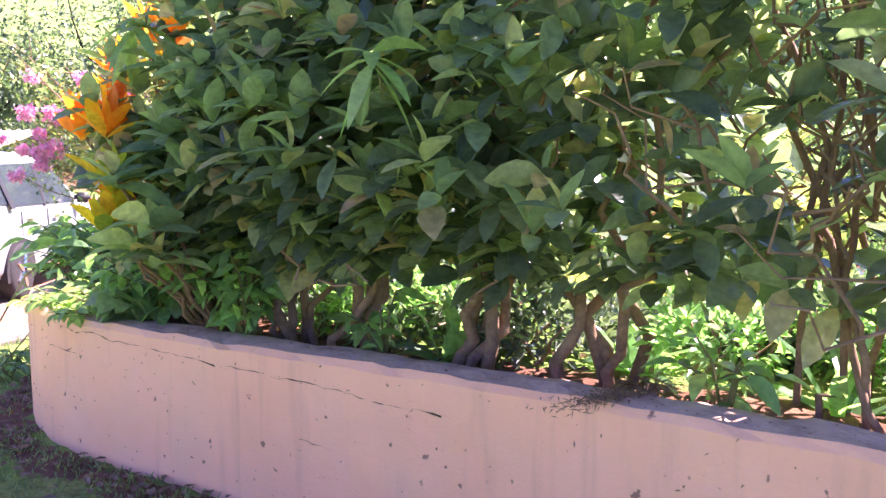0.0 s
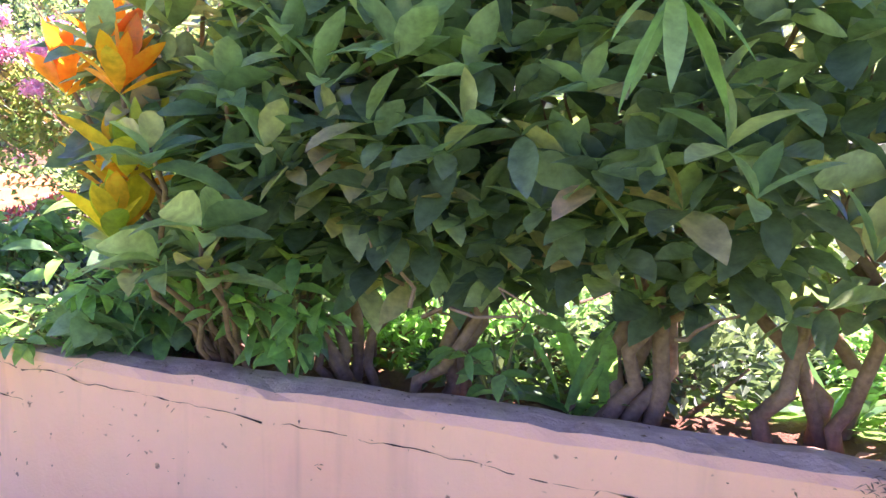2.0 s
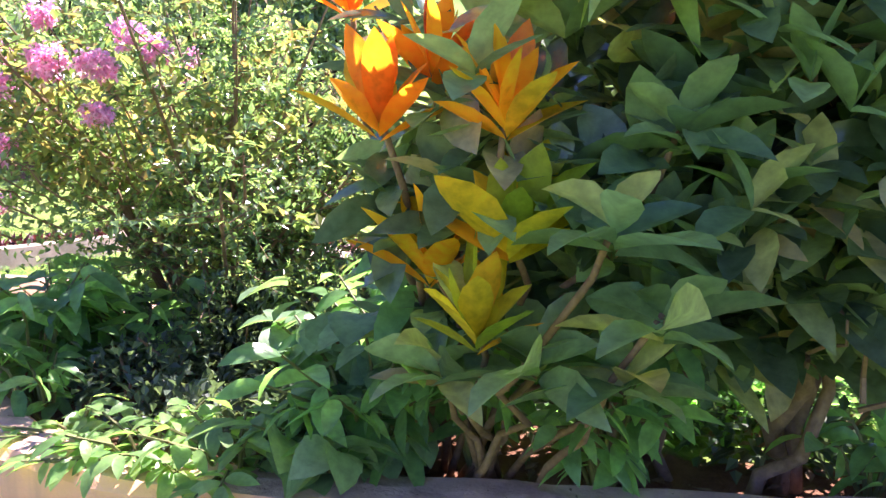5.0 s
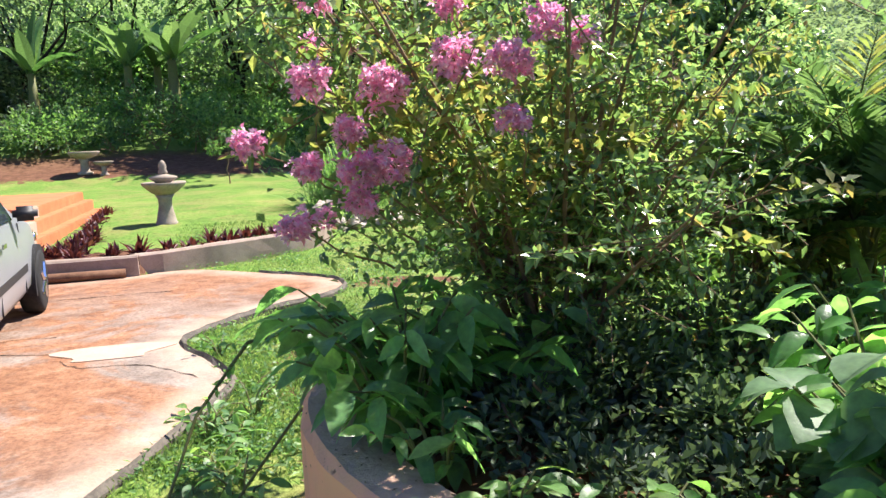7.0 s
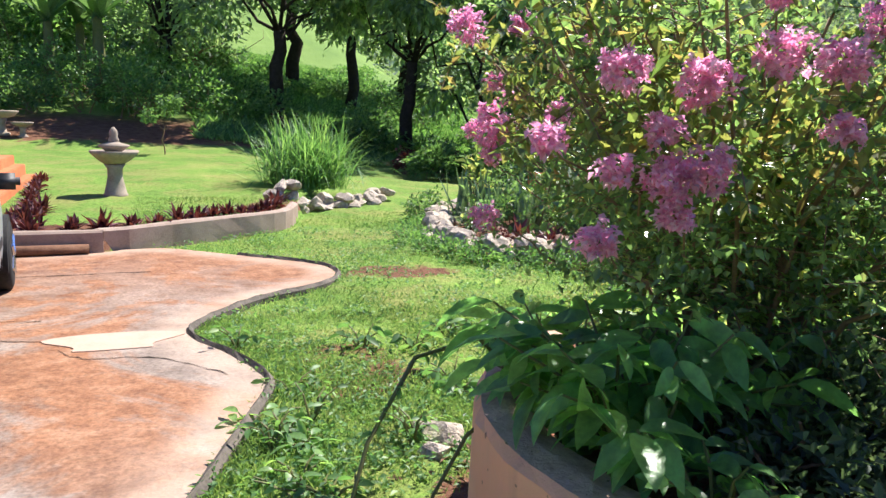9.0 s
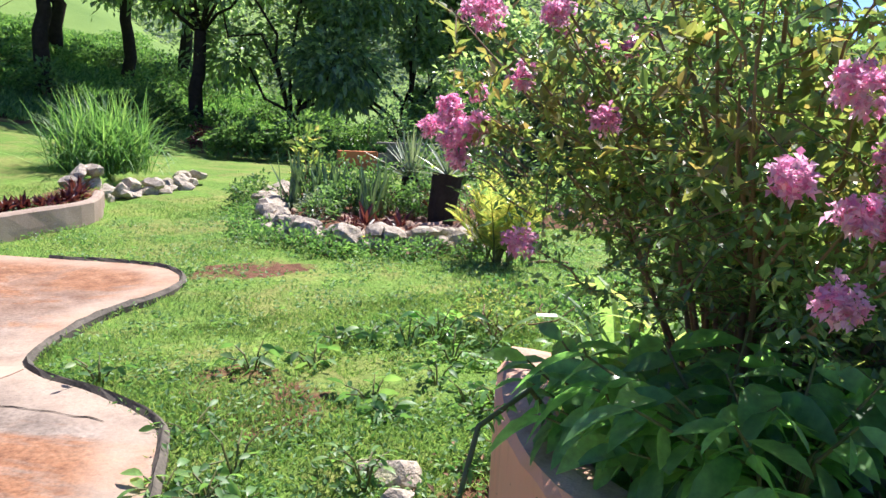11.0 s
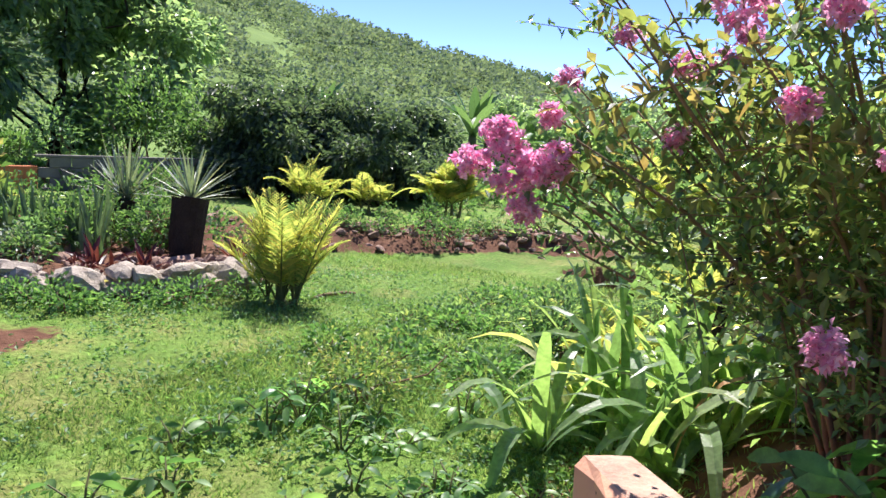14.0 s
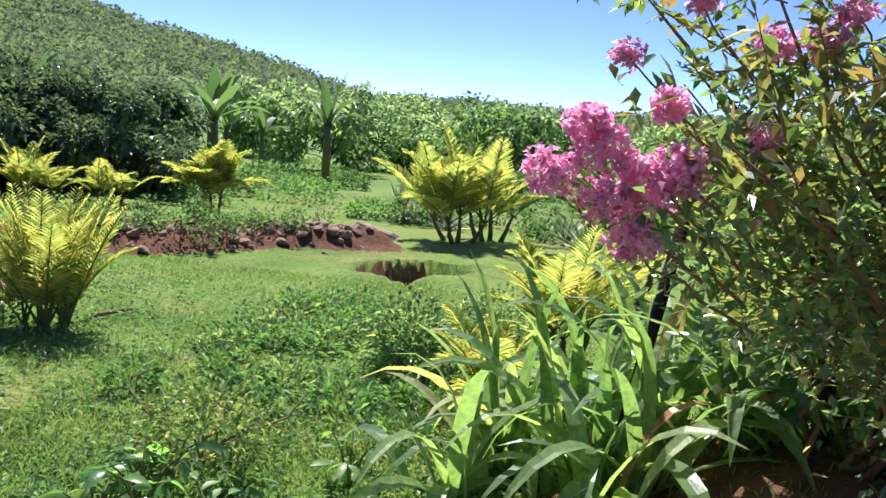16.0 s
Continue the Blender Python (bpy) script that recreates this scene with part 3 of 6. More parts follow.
def ribbon(path, top, base, t_out, t_in, top_fn=None):
    """A wall that follows a path: its outer face on the path, its thickness to the right."""
    p = np.asarray(path, float)
    tan = np.gradient(p, axis=0)
    tan = tan / np.linalg.norm(tan, axis=1, keepdims=True)
    nrm = np.stack([tan[:, 1], -tan[:, 0]], 1)
    rows = []
    rng = np.random.default_rng(5)
    for k in range(len(p)):
        o, i = p[k] - nrm[k] * t_out, p[k] + nrm[k] * t_in
        tz = top + (top_fn(k) if top_fn else 0)
        w = rng.normal(0, 0.0035, 6)
        b = 0.022
        rows.append([(o[0], o[1], base), (o[0] + w[0] * nrm[k][0], o[1] + w[0] * nrm[k][1], base * 0.5 + tz * 0.5), (*(o + nrm[k] * w[1]), tz - b), (*(o + nrm[k] * b), tz + w[2]), (*((o + i) / 2), tz + 0.006 + w[3]), (*(i - nrm[k] * b), tz + w[4]), (*i, tz - b), (*i, base)])
    v = np.array(rows).reshape(-1, 3)
    m, n = 8, len(p)
    f = [(k * m + s, (k + 1) * m + s, (k + 1) * m + s + 1, k * m + s + 1) for k in range(n - 1) for s in range(m - 1)]
    f += [tuple(range(m)), tuple((n - 1) * m + s for s in range(m))[::-1]]
    return v, f, m


def along_wall(u):
    """A place along the planter wall, u metres from its right end, the way of its run and the way outward."""
    seg = np.linalg.norm(np.diff(wall_path, axis=0), axis=1)
    cum = np.concatenate([[0], np.cumsum(seg)])
    i = int(np.clip(np.searchsorted(cum, u) - 1, 0, len(seg) - 1))
    t = min(1.0, (u - cum[i]) / seg[i])
    d = (wall_path[i + 1] - wall_path[i]) / seg[i]
    return wall_path[i] * (1 - t) + wall_path[i + 1] * t, d, np.array([-d[1], d[0]])


def build_planter_wall():
    v, f, m = ribbon(wall_path, WALL_TOP, -0.15, 0.0, WALL_T, lambda k: 0.003 * math.sin(k * 0.17) + 0.002 * math.sin(k * 1.3))
    ob = part("planter_wall", (v, f), ["pink", "cap"], None)
    n = len(wall_path)
    for k, q in enumerate(ob.data.polygons):
        if k < (n - 1) * (m - 1) and (k % (m - 1)) in (3, 4):
            q.material_index = 1
    # a long hairline crack below the coping, and a few short ones
    rng = np.random.default_rng(17)
    for u0, u1, z0, z1 in ((6.18, 5.69, 0.572, 0.55), (5.69, 5.06, 0.55, 0.52), (5.06, 4.1, 0.52, 0.48), (6.25, 5.95, 0.46, 0.44), (4.7, 4.55, 0.3, 0.29)):
        n = int(abs(u0 - u1) / 0.03)
        vs = []
        z = z0
        for k in range(n + 1):
            p, d, out = along_wall(u0 + (u1 - u0) * k / n)
            z = 0.75 * z + 0.25 * (z0 + (z1 - z0) * k / n) + rng.normal(0, 0.0035)
            w = max(0.0, rng.normal(0.0007, 0.001)) + 0.00015
            q = p + out * 0.0045
            vs += [(q[0], q[1], z - w), (q[0], q[1], z + w)]
        part("crack", (np.array(vs), [(2 * k, 2 * k + 2, 2 * k + 3, 2 * k + 1) for k in range(n)]), "darkbark", ob, "thin dark hairline crack")
    n = 420
    P, D = [], []
    for k in range(n):
        p, d, out = along_wall(rng.uniform(0.6, 7.6))
        if k < 170:
            q = p + out * 0.005
            P.append((q[0], q[1], 0.1 + 0.5 * rng.uniform(0, 1) ** 0.7))
            D.append((d[0] * rng.normal(), d[1] * rng.normal(), rng.normal()))
        else:
            q = p - out * rng.uniform(0.01, WALL_T - 0.01)
            P.append((q[0], q[1], WALL_TOP + 0.008))
            D.append((rng.normal(), rng.normal(), 0.1))
    part("debris", leaf_cloud(P, D, rng.uniform(0.006, 0.022, n), 0.006, rng, 0.2, 0.1, True), "bark", ob, "dry brown leaf bits stuck to the wall", False, "stuff")
    return tagged(ob, "low curved pink rendered planter wall, cracked and stained", "wall", "", "structure")


def poly_slab(name, poly, top, thick, mat):
    bm = bmesh.new()
    vs = [bm.verts.new((x, y, top)) for x, y in poly]
    face = bm.faces.new(vs)
    if face.normal.z < 0:
        face.normal_flip()
    ext = bmesh.ops.extrude_face_region(bm, geom=[face])
    for g in ext["geom"]:
        if isinstance(g, bmesh.types.BMVert):
            g.co.z -= thick
    bmesh.ops.recalc_face_normals(bm, faces=bm.faces)
    me = bpy.data.meshes.new(name)
    bm.to_mesh(me)
    bm.free()
    me.materials.append(M[mat])
    return me


def build_drive():
    """The slab as a fine grid clipped to its curved outline, so that its pale trowelled border can follow the edge."""
    path = smooth_path(DRIVE + DRIVE[:1], 0.12)[:-1]
    poly = [tuple(p) for p in path]
    bm = bmesh.new()
    vs = [bm.verts.new((x, y, 0.03)) for x, y in poly]
    face = bm.faces.new(vs)
    bmesh.ops.triangulate(bm, faces=[face])
    for axis_k, lo, hi in ((0, -11.5, -1.6), (1, 3.6, 11.6)):
        for c in np.arange(lo, hi, 0.16):
            co, no = [0, 0, 0], [0, 0, 0]
            co[axis_k], no[axis_k] = float(c), 1
            bmesh.ops.bisect_plane(bm, geom=list(bm.verts) + list(bm.edges) + list(bm.faces), plane_co=co, plane_no=no)
    bmesh.ops.recalc_face_normals(bm, faces=bm.faces)
    me = bpy.data.meshes.new("driveway")
    bm.to_mesh(me)
    bm.free()
    me.materials.append(M["concrete"])
    co = np.zeros(len(me.vertices) * 3)
    me.vertices.foreach_get("co", co)
    co = co.reshape(-1, 3)
    d, _ = seg_dist(co[:, 0], co[:, 1], np.vstack([path, path[:1]]))
    a = me.attributes.new("edge", "FLOAT", "POINT")
    a.data.foreach_set("value", (1 - step(0.12, 0.34, d)).astype(np.float32))
    ob = tagged(new("driveway", me), "pale concrete drive stained with red earth, cracked", "driveway", "", "structure")
    edge = smooth_path(DRIVE[:16], 0.1)
    v, f, _ = ribbon(edge, 0.05, -0.06, 0.005, 0.05)
    part("kerb", (v, f), "kerb", ob, "dark weathered raised concrete edging")
    rng = np.random.default_rng(18)
    for run in ([(-4.7, 8.6), (-4.1, 8.3), (-3.75, 8.15), (-3.6, 7.82), (-3.15, 7.7), (-2.78, 7.3)], [(-4.4, 8.45), (-4.2, 8.75), (-3.9, 8.72)], [(-5.6, 9.6), (-4.6, 10.2), (-3.2, 10.3)]):
        q = smooth_path(run, 0.05)
        q = q + rng.normal(0, 0.008, q.shape)
        w = np.abs(rng.normal(0.004, 0.002, len(q))) + 0.0015
        vs = [(x, y + s * ww, 0.034) for (x, y), ww in zip(q, w) for s in (-1, 1)]
        part("crack", (np.array(vs), [(2 * k, 2 * k + 2, 2 * k + 3, 2 * k + 1) for k in range(len(q) - 1)]), "darkbark", ob, "dark earth-filled crack")
    ring = [(-3.4 + (0.3 + 0.06 * math.sin(3 * a) + 0.04 * math.sin(5 * a)) * math.cos(a) * 1.15, 8.12 + (0.24 + 0.05 * math.cos(2 * a)) * math.sin(a)) for a in np.linspace(0, 6.2, 30)]
    part("patch", poly_slab("patch", ring, 0.036, 0.02, "coping"), None, ob, "pale cement repair patch")
    return ob


def build_low_wall():
    v, f, _ = ribbon(low_path[::-1], 0.25, -0.1, 0.06, 0.06)
    ob = part("low_wall", (v, f), "lowwall")
    return tagged(ob, "low curved beige concrete retaining wall of the upper lawn", "wall", "", "structure")


build_ground()
build_planter_wall()
build_drive()
build_low_wall()

# ---- plants: generators ----
RNG = np.random.default_rng(11)


def branch(a, b, r0, r1, rng, segs=6, wob=0.05, sides=6):
    a, b = np.array(a, float), np.array(b, float)
    L = np.linalg.norm(b - a)
    pts = [a + (b - a) * k / segs + (rng.normal(0, wob * L / 2, 3) if 0 < k < segs else 0) for k in range(segs + 1)]
    return tube(pts, [r0 + (r1 - r0) * k / segs for k in range(segs + 1)], sides)


def gz(x, y):
    return float(ground_z(np.array([x]), np.array([y]))[0])


def tree(x, y, h, crown, n_leaf, rng, mat="tree", trunk_h=0.35, lean=0.0, leaf=0.22, label="dark broad-leaved tree with a dense crown", trunk_r=None, group="trees on the slope", lumps=14, bark="darkbark"):
    """A tapered trunk, limbs and a crown of clumped leaves with gaps."""
    z = gz(x, y)
    th = empty("tree", x, y, z - 0.1, label, "tree", group)
    r = trunk_r or h * 0.028
    top = np.array([lean * h, rng.normal(0, 0.15), h * 0.72])
    fork = np.array([lean * h * 0.4, 0, h * trunk_h])
    wood = [branch((0, 0, 0), fork, r, r * 0.75, rng, 5, 0.06, 8)]
    centres = []
    for k in range(lumps):
        a = k * 2.4 + rng.uniform(-0.4, 0.4)
        u = rng.uniform(0.15, 1.0)
        rr = crown * (0.35 + 0.6 * math.sin(math.pi * min(0.95, 0.25 + u * 0.65))) * rng.uniform(0.65, 1.05)
        c = fork + np.array([math.cos(a) * rr, math.sin(a) * rr, (h - fork[2]) * (u * 0.9)])
        centres.append((c, crown * rng.uniform(0.32, 0.52)))
        if k < 9:
            wood.append(branch(fork + (c - fork) * 0.02 - np.array([0, 0, 0.1]), c, r * 0.26, r * 0.06, rng, 5, 0.12, 5))
    part("trunk", join(wood), bark, th, "", True)
    P, D = [], []
    per = n_leaf // len(centres)
    for c, s in centres:
        d = sphere_dirs(per, rng)
        rad = s * rng.uniform(0.45, 1.05, (per, 1)) * (1 + 0.25 * np.sin(d[:, :1] * 5 + c[0]) * np.cos(d[:, 1:2] * 6))
        P.append(c + d * rad * np.array([1, 1, 0.8]))
        D.append(d + rng.normal(0, 0.6, (per, 3)) + [0, 0, -0.2])
    P, D = np.concatenate(P), np.concatenate(D)
    part("crown", leaf_cloud(P, D, leaf * rng.uniform(0.7, 1.3, len(P)), leaf * 0.62, rng, 0.2, 0.4, True), mat, th)
    return th


def shrub(x, y, h, w, n_leaf, rng, mat="shrub", leaf=0.12, label="leafy green garden shrub", z=None, group="", name="shrub", lw=0.5, stems=6):
    z = gz(x, y) if z is None else z
    th = empty(name, x, y, z - 0.03, label, "shrub", group)
    wood = [branch((rng.normal(0, w * 0.08), rng.normal(0, w * 0.08), 0), (rng.normal(0, w * 0.33), rng.normal(0, w * 0.33), h * rng.uniform(0.5, 0.85)), 0.006 + h * 0.008, 0.004, rng, 4, 0.12, 5) for _ in range(stems)]
    part("branching", join(wood), "twig", th, "", False, "stuff")
    d = sphere_dirs(n_leaf, rng, -0.5)
    lump = 1 + 0.3 * np.sin(d[:, 0] * 4.2 + x) * np.cos(d[:, 1] * 5.1 + y) + 0.15 * np.sin(d[:, 2] * 9)
    P = d * (rng.uniform(0.35, 1.0, n_leaf) ** 0.6 * lump)[:, None] * [w * 0.5, w * 0.5, h * 0.55] + [0, 0, h * 0.5]
    P[:, 2] = np.maximum(P[:, 2], 0.02)
    part("foliage", leaf_cloud(P, d + rng.normal(0, 0.55, d.shape) + [0, 0, 0.25], leaf * rng.uniform(0.6, 1.3, n_leaf), leaf * lw, rng, 0.2, 0.4, True), mat, th)
    return th


def palm(x, y, h, n_fr, rng, mat="palm", flen=1.1, stems=5, label="yellow-green clumping palm with arching fronds", spread=0.18, z=None, group="palms", name="palm", upright=1.0, llen=0.3, lw=0.02, trunk=0.3, bend=(0.9, 1.7)):
    z = gz(x, y) if z is None else z
    th = empty(name, x, y, z - 0.04, label, "palm", group)
    for s in range(stems):
        a = s * 2.399 + rng.uniform(0, 0.5)
        rr = spread * math.sqrt(s / max(1, stems))
        b = np.array([rr * math.cos(a), rr * math.sin(a), 0.0])
        t = b * 1.9 + np.array([0, 0, h * trunk * rng.uniform(0.7, 1.1)])
        if trunk > 0.05:
            part("trunk", branch(b, t, 0.035 + 0.01 * h, 0.022, rng, 4, 0.05, 7), "stem", th, "", True)
        for k in range(n_fr):
            q = a + k * 2.399 + rng.uniform(-0.3, 0.3)
            el = radians(rng.uniform(48, 86)) if k > 1 else radians(rng.uniform(35, 55))
            d = (math.cos(q) * math.cos(el), math.sin(q) * math.cos(el), math.sin(el) * upright)
            rib, lv = frond(t, d, flen * rng.uniform(0.75, 1.15), rng.uniform(*bend), rng, 32, llen * flen, lw, 0.3)
            fr = part("frond", lv, mat, th)
            part("midrib", rib, "stem", fr)
    return th


def rosette(x, y, z, n, L, W, rng, mat, bend, label, category, name, el=(10, 85), group="", parts=True, segs=4, curl=0.3, jitter=0.03, turn=None):
    """A plant of strap or sword leaves, each leaf a part."""
    th = empty(name, x, y, z - 0.02, label, category, group)
    made = []
    for k in range(n):
        a = k * 2.399 + rng.uniform(-0.3, 0.3)
        e = radians(el[0] + (el[1] - el[0]) * (k / n) + rng.uniform(-6, 6))
        d = (math.cos(a) * math.cos(e), math.sin(a) * math.cos(e), math.sin(e))
        made.append(blade((rng.normal(0, jitter), rng.normal(0, jitter), 0.0), d, L * rng.uniform(0.7, 1.15), W * rng.uniform(0.8, 1.15), bend * rng.uniform(0.5, 1.4), segs, curl, rng.normal(0, 0.4)))
    if parts:
        for b in made:
            part("leaf", b, mat, th)
    else:
        part("leaves", join(made), mat, th)
    return th


def rock_mesh(rng, s, mat):
    """A broken stone: a lump with flat fracture faces and a rough skin."""
    bm = bmesh.new()
    bmesh.ops.create_icosphere(bm, subdivisions=2, radius=1.0)
    off = Vector((rng.uniform(0, 50), rng.uniform(0, 50), rng.uniform(0, 50)))
    cuts = [(Vector(sphere_dirs(1, rng)[0].tolist()), rng.uniform(0.5, 0.85)) for _ in range(9)]
    for v in bm.verts:
        c = v.co.copy()
        for nrm, lim in cuts:
            over = c.dot(nrm) - lim
            if over > 0:
                c -= nrm * over
        k = 1 + noise.noise(v.co * 1.3 + off) * 0.25 + noise.noise(v.co * 4.0 + off) * 0.12
        v.co = Vector((c.x * s[0], c.y * s[1], c.z * s[2])) * k * 1.2
    me = bpy.data.meshes.new("stone")
    bm.to_mesh(me)
    bm.free()
    me.materials.append(M[mat])
    return me


# ---- hedge along the wall ----


def build_hedge():
    rng = np.random.default_rng(21)
    leaf_meshes = []
    for k in range(6):
        v, f = leaf_cloud([(0, 0, 0)], [(1, 0, rng.uniform(0.0, 0.4))], 1.0, rng.uniform(0.4, 0.52), rng, 0.14, rng.uniform(-0.05, 0.3), False, (0, 0, 1))
        leaf_meshes.append(mesh_of("leaf", v, f, "hedge_big", True))
    starts = [(0.9, "thin"), (1.6, "thin"), (2.3, "thin"), (2.95, "thin"), (3.75, "full"), (4.25, "full"), (4.72, "full"), (5.1, "full")]
    for j, (u, style) in enumerate(starts):
        p, d, out = along_wall(u)
        base = p - out * 0.42
        z = gz(base[0], base[1])
        full = style == "full"
        lab = "dense dark green broad-leaved hedge shrub behind the wall" if full else "thin twiggy hedge shrub with sparse leaves and red flowers"
        th = empty("hedge_shrub", base[0], base[1], z - 0.05, lab, "hedge", "hedge shrubs")
        for s in range(5 if full else 9):
            a = np.array([*(rng.normal(0, 0.06 if full else 0.2, 2)), 0.0])
            b = np.array([*(d * rng.normal(0, 0.3) + out * rng.normal(0.05, 0.15)), rng.uniform(0.9, (1.9, 1.5, 1.1)[max(0, j - 5)])])
            part("trunk", branch(a, b, rng.uniform(0.016, 0.028) if full else 0.012, 0.008, rng, 10, 0.055, 8), "bark" if full else "twig", th, "", True)
        tw = []
        for s in range(26 if full else 150):
            c = np.array([*(d * rng.uniform(-0.45, 0.45) + out * rng.uniform(-0.35, 0.45)), rng.uniform(0.35, (2.0, 1.5, 1.0)[max(0, j - 5)])])
            c2 = c + np.array([*(d * rng.normal(0, 0.2) + out * abs(rng.normal(0, 0.16))), rng.uniform(0.05, 0.5)])
            tw.append(branch(c, c2, 0.0065, 0.0025, rng, 5, 0.14, 5))
        part("branching", join(tw), "twig", th, "", False, "stuff")
        # whorls of leaves fill the body of the shrub
        nw = 450 if full else 240
        a, o, h = rng.uniform(-0.52, 0.52, nw), rng.uniform(-0.4, 0.66, nw), rng.uniform(0.4, (2.3, 1.75, 1.2)[max(0, j - 5)], nw)
        o = np.minimum(o, 0.1 + 0.56 * step(0.3, 0.9, h) + 0.07 * np.sin(a * 9 + h * 7 + j))
        C = np.stack([d[0] * a + out[0] * o, d[1] * a + out[1] * o, h], 1)
        k = 5
        ang = rng.uniform(0, 2 * math.pi, (nw, 1)) + np.arange(k) * 2.399
        upw = rng.uniform(0.1, 1.3, (nw, k))
        axis_v = np.stack([out[0] * 0.7 + 0 * a, out[1] * 0.7 + 0 * a, 0.7 + 0 * a], 1)
        e1 = unit(np.cross(axis_v, np.tile([d[0], d[1], 0.0], (nw, 1))))
        e2 = unit(np.cross(axis_v, e1))
        D = (np.cos(ang)[..., None] * e1[:, None] + np.sin(ang)[..., None] * e2[:, None] + upw[..., None] * axis_v[:, None]).reshape(-1, 3)
        P = np.repeat(C, k, 0)
        LL = rng.uniform(0.09, 0.18, len(P))
        part("foliage", leaf_cloud(P, D, LL, LL * rng.uniform(0.42, 0.54, len(P)), rng, 0.14, 0.2, False), "hedge", th, "", True, "stuff")
        # the leaves that stand out on the face
        for w in range(22 if full else 6):
            c = np.array([*(d * rng.uniform(-0.4, 0.4) + out * rng.uniform(0.5, 0.72)), rng.uniform(0.6, (1.95, 1.6, 1.2)[max(0, j - 5)])])
            a0 = rng.uniform(0, 6.28)
            for q in range(4):
                an = a0 + q * 2.399
                dv = Vector((out[0] * 0.45, out[1] * 0.45, 0.55)) + Vector((d[0] * math.cos(an), d[1] * math.cos(an), math.sin(an))) * 0.75
                turn = dv.to_track_quat("X", "Z").to_matrix().to_4x4()
                sc = rng.uniform(0.1, 0.18)
                part("leaf", leaf_meshes[int(rng.integers(6))], None, th, "", False, "", Matrix.Translation(c) @ turn @ Matrix.Scale(sc, 4))
        if not full:
            for q in range(3):
                c = np.array([*(d * rng.uniform(-0.4, 0.4) + out * 0.4), rng.uniform(0.9, 1.6)])
                part("red_flower", leaf_cloud(np.tile(c, (14, 1)), sphere_dirs(14, rng), 0.03, 0.022, rng, 0.2, 0.1), "redlamp", th, "small bright red flower")


build_hedge()


def croton(x, y, z, tips, rng, mat, label, leaf=(0.2, 0.3), name="croton"):
    """A leaning stem for each tip, crowned by a whorl of large pointed leaves, each a part."""
    th = empty(name, x, y, z, label, "shrub", "variegated shrubs")
    for tx, ty, tz, ml in tips:
        t = np.array([tx - x, ty - y, tz - z])
        part("stem", branch((rng.normal(0, 0.05), rng.normal(0, 0.05), 0), t, 0.011, 0.006, rng, 6, 0.05, 6), "bark", th, "", True)
        n = int(rng.integers(11, 16))
        for k in range(n):
            a = k * 2.399 + rng.uniform(-0.3, 0.3)
            e = radians((28 if (ml or mat) != "hedge_big" else 5) + 55 * k / n)
            dv = np.array([[math.cos(a) * math.cos(e), math.sin(a) * math.cos(e), math.sin(e)]])
            L = rng.uniform(*leaf)
            part("leaf", leaf_cloud([t - np.array([0, 0, 0.05 * (1 - k / n)])], dv, L, L * {"hedge_big": 0.42, "yellowgreen": 0.4}.get(ml or mat, rng.uniform(0.24, 0.33)), rng, 0.2, 0.08 if (ml or mat) != "hedge_big" else rng.uniform(0.1, 0.5), False), ml or mat, th, "", True)
    return th


r = np.random.default_rng(31)
croton(-1.05, 3.55, 0.5, [(-1.36, 3.03, 1.42, "orange"), (-1.25, 3.06, 1.5, "orange"), (-1.2, 2.87, 1.42, "orange"), (-1.32, 3.3, 1.66, "orange"), (-1.02, 3.0, 1.72, "orange"), (-1.15, 3.2, 1.8, "orange"), (-0.98, 3.1, 1.3, "hedge_big")], r, "orange", "orange and yellow variegated croton shrub at the hedge end", (0.13, 0.19))
croton(-0.95, 3.42, 0.5, [(-1.23, 2.92, 1.06, "yellowgreen"), (-1.19, 2.88, 1.22, "yellowgreen"), (-1.11, 2.7, 1.25, "hedge_big"), (-1.12, 2.9, 1.0, "hedge_big"), (-1.25, 3.08, 1.15, "orange"), (-1.0, 2.82, 0.98, "hedge_big"), (-1.0, 2.72, 1.1, "hedge_big"), (-1.22, 3.1, 0.95, "hedge_big"), (-0.95, 2.75, 1.4, "hedge_big")], r, "yellowgreen", "yellow-green variegated croton shrub with red-tipped leaves", (0.13, 0.22))

# growth in the bed under the flowering bush, its dark leaves coloured for shade
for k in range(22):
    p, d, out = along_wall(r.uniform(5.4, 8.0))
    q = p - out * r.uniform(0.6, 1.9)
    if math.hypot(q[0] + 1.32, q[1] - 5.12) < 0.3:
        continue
    shrub(q[0], q[1], r.uniform(0.2, 0.5), r.uniform(0.4, 0.7), 480, r, "grove" if k % 3 else "myrtle", 0.045, "leafy undergrowth in the planter bed, shade in its leaf colour", group="undergrowth in the planter", name="undergrowth")
# more low growth over the soil, dark leaf colour standing in for deep shade
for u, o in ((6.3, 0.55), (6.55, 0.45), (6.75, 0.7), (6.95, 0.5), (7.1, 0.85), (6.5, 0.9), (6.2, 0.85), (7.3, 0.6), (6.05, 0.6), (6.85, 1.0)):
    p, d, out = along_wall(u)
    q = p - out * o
    shrub(q[0], q[1], r.uniform(0.14, 0.28), r.uniform(0.35, 0.5), 300, r, "grove", 0.05, "leafy undergrowth in the planter bed, shade in its leaf colour", group="undergrowth in the planter", name="undergrowth", stems=3)
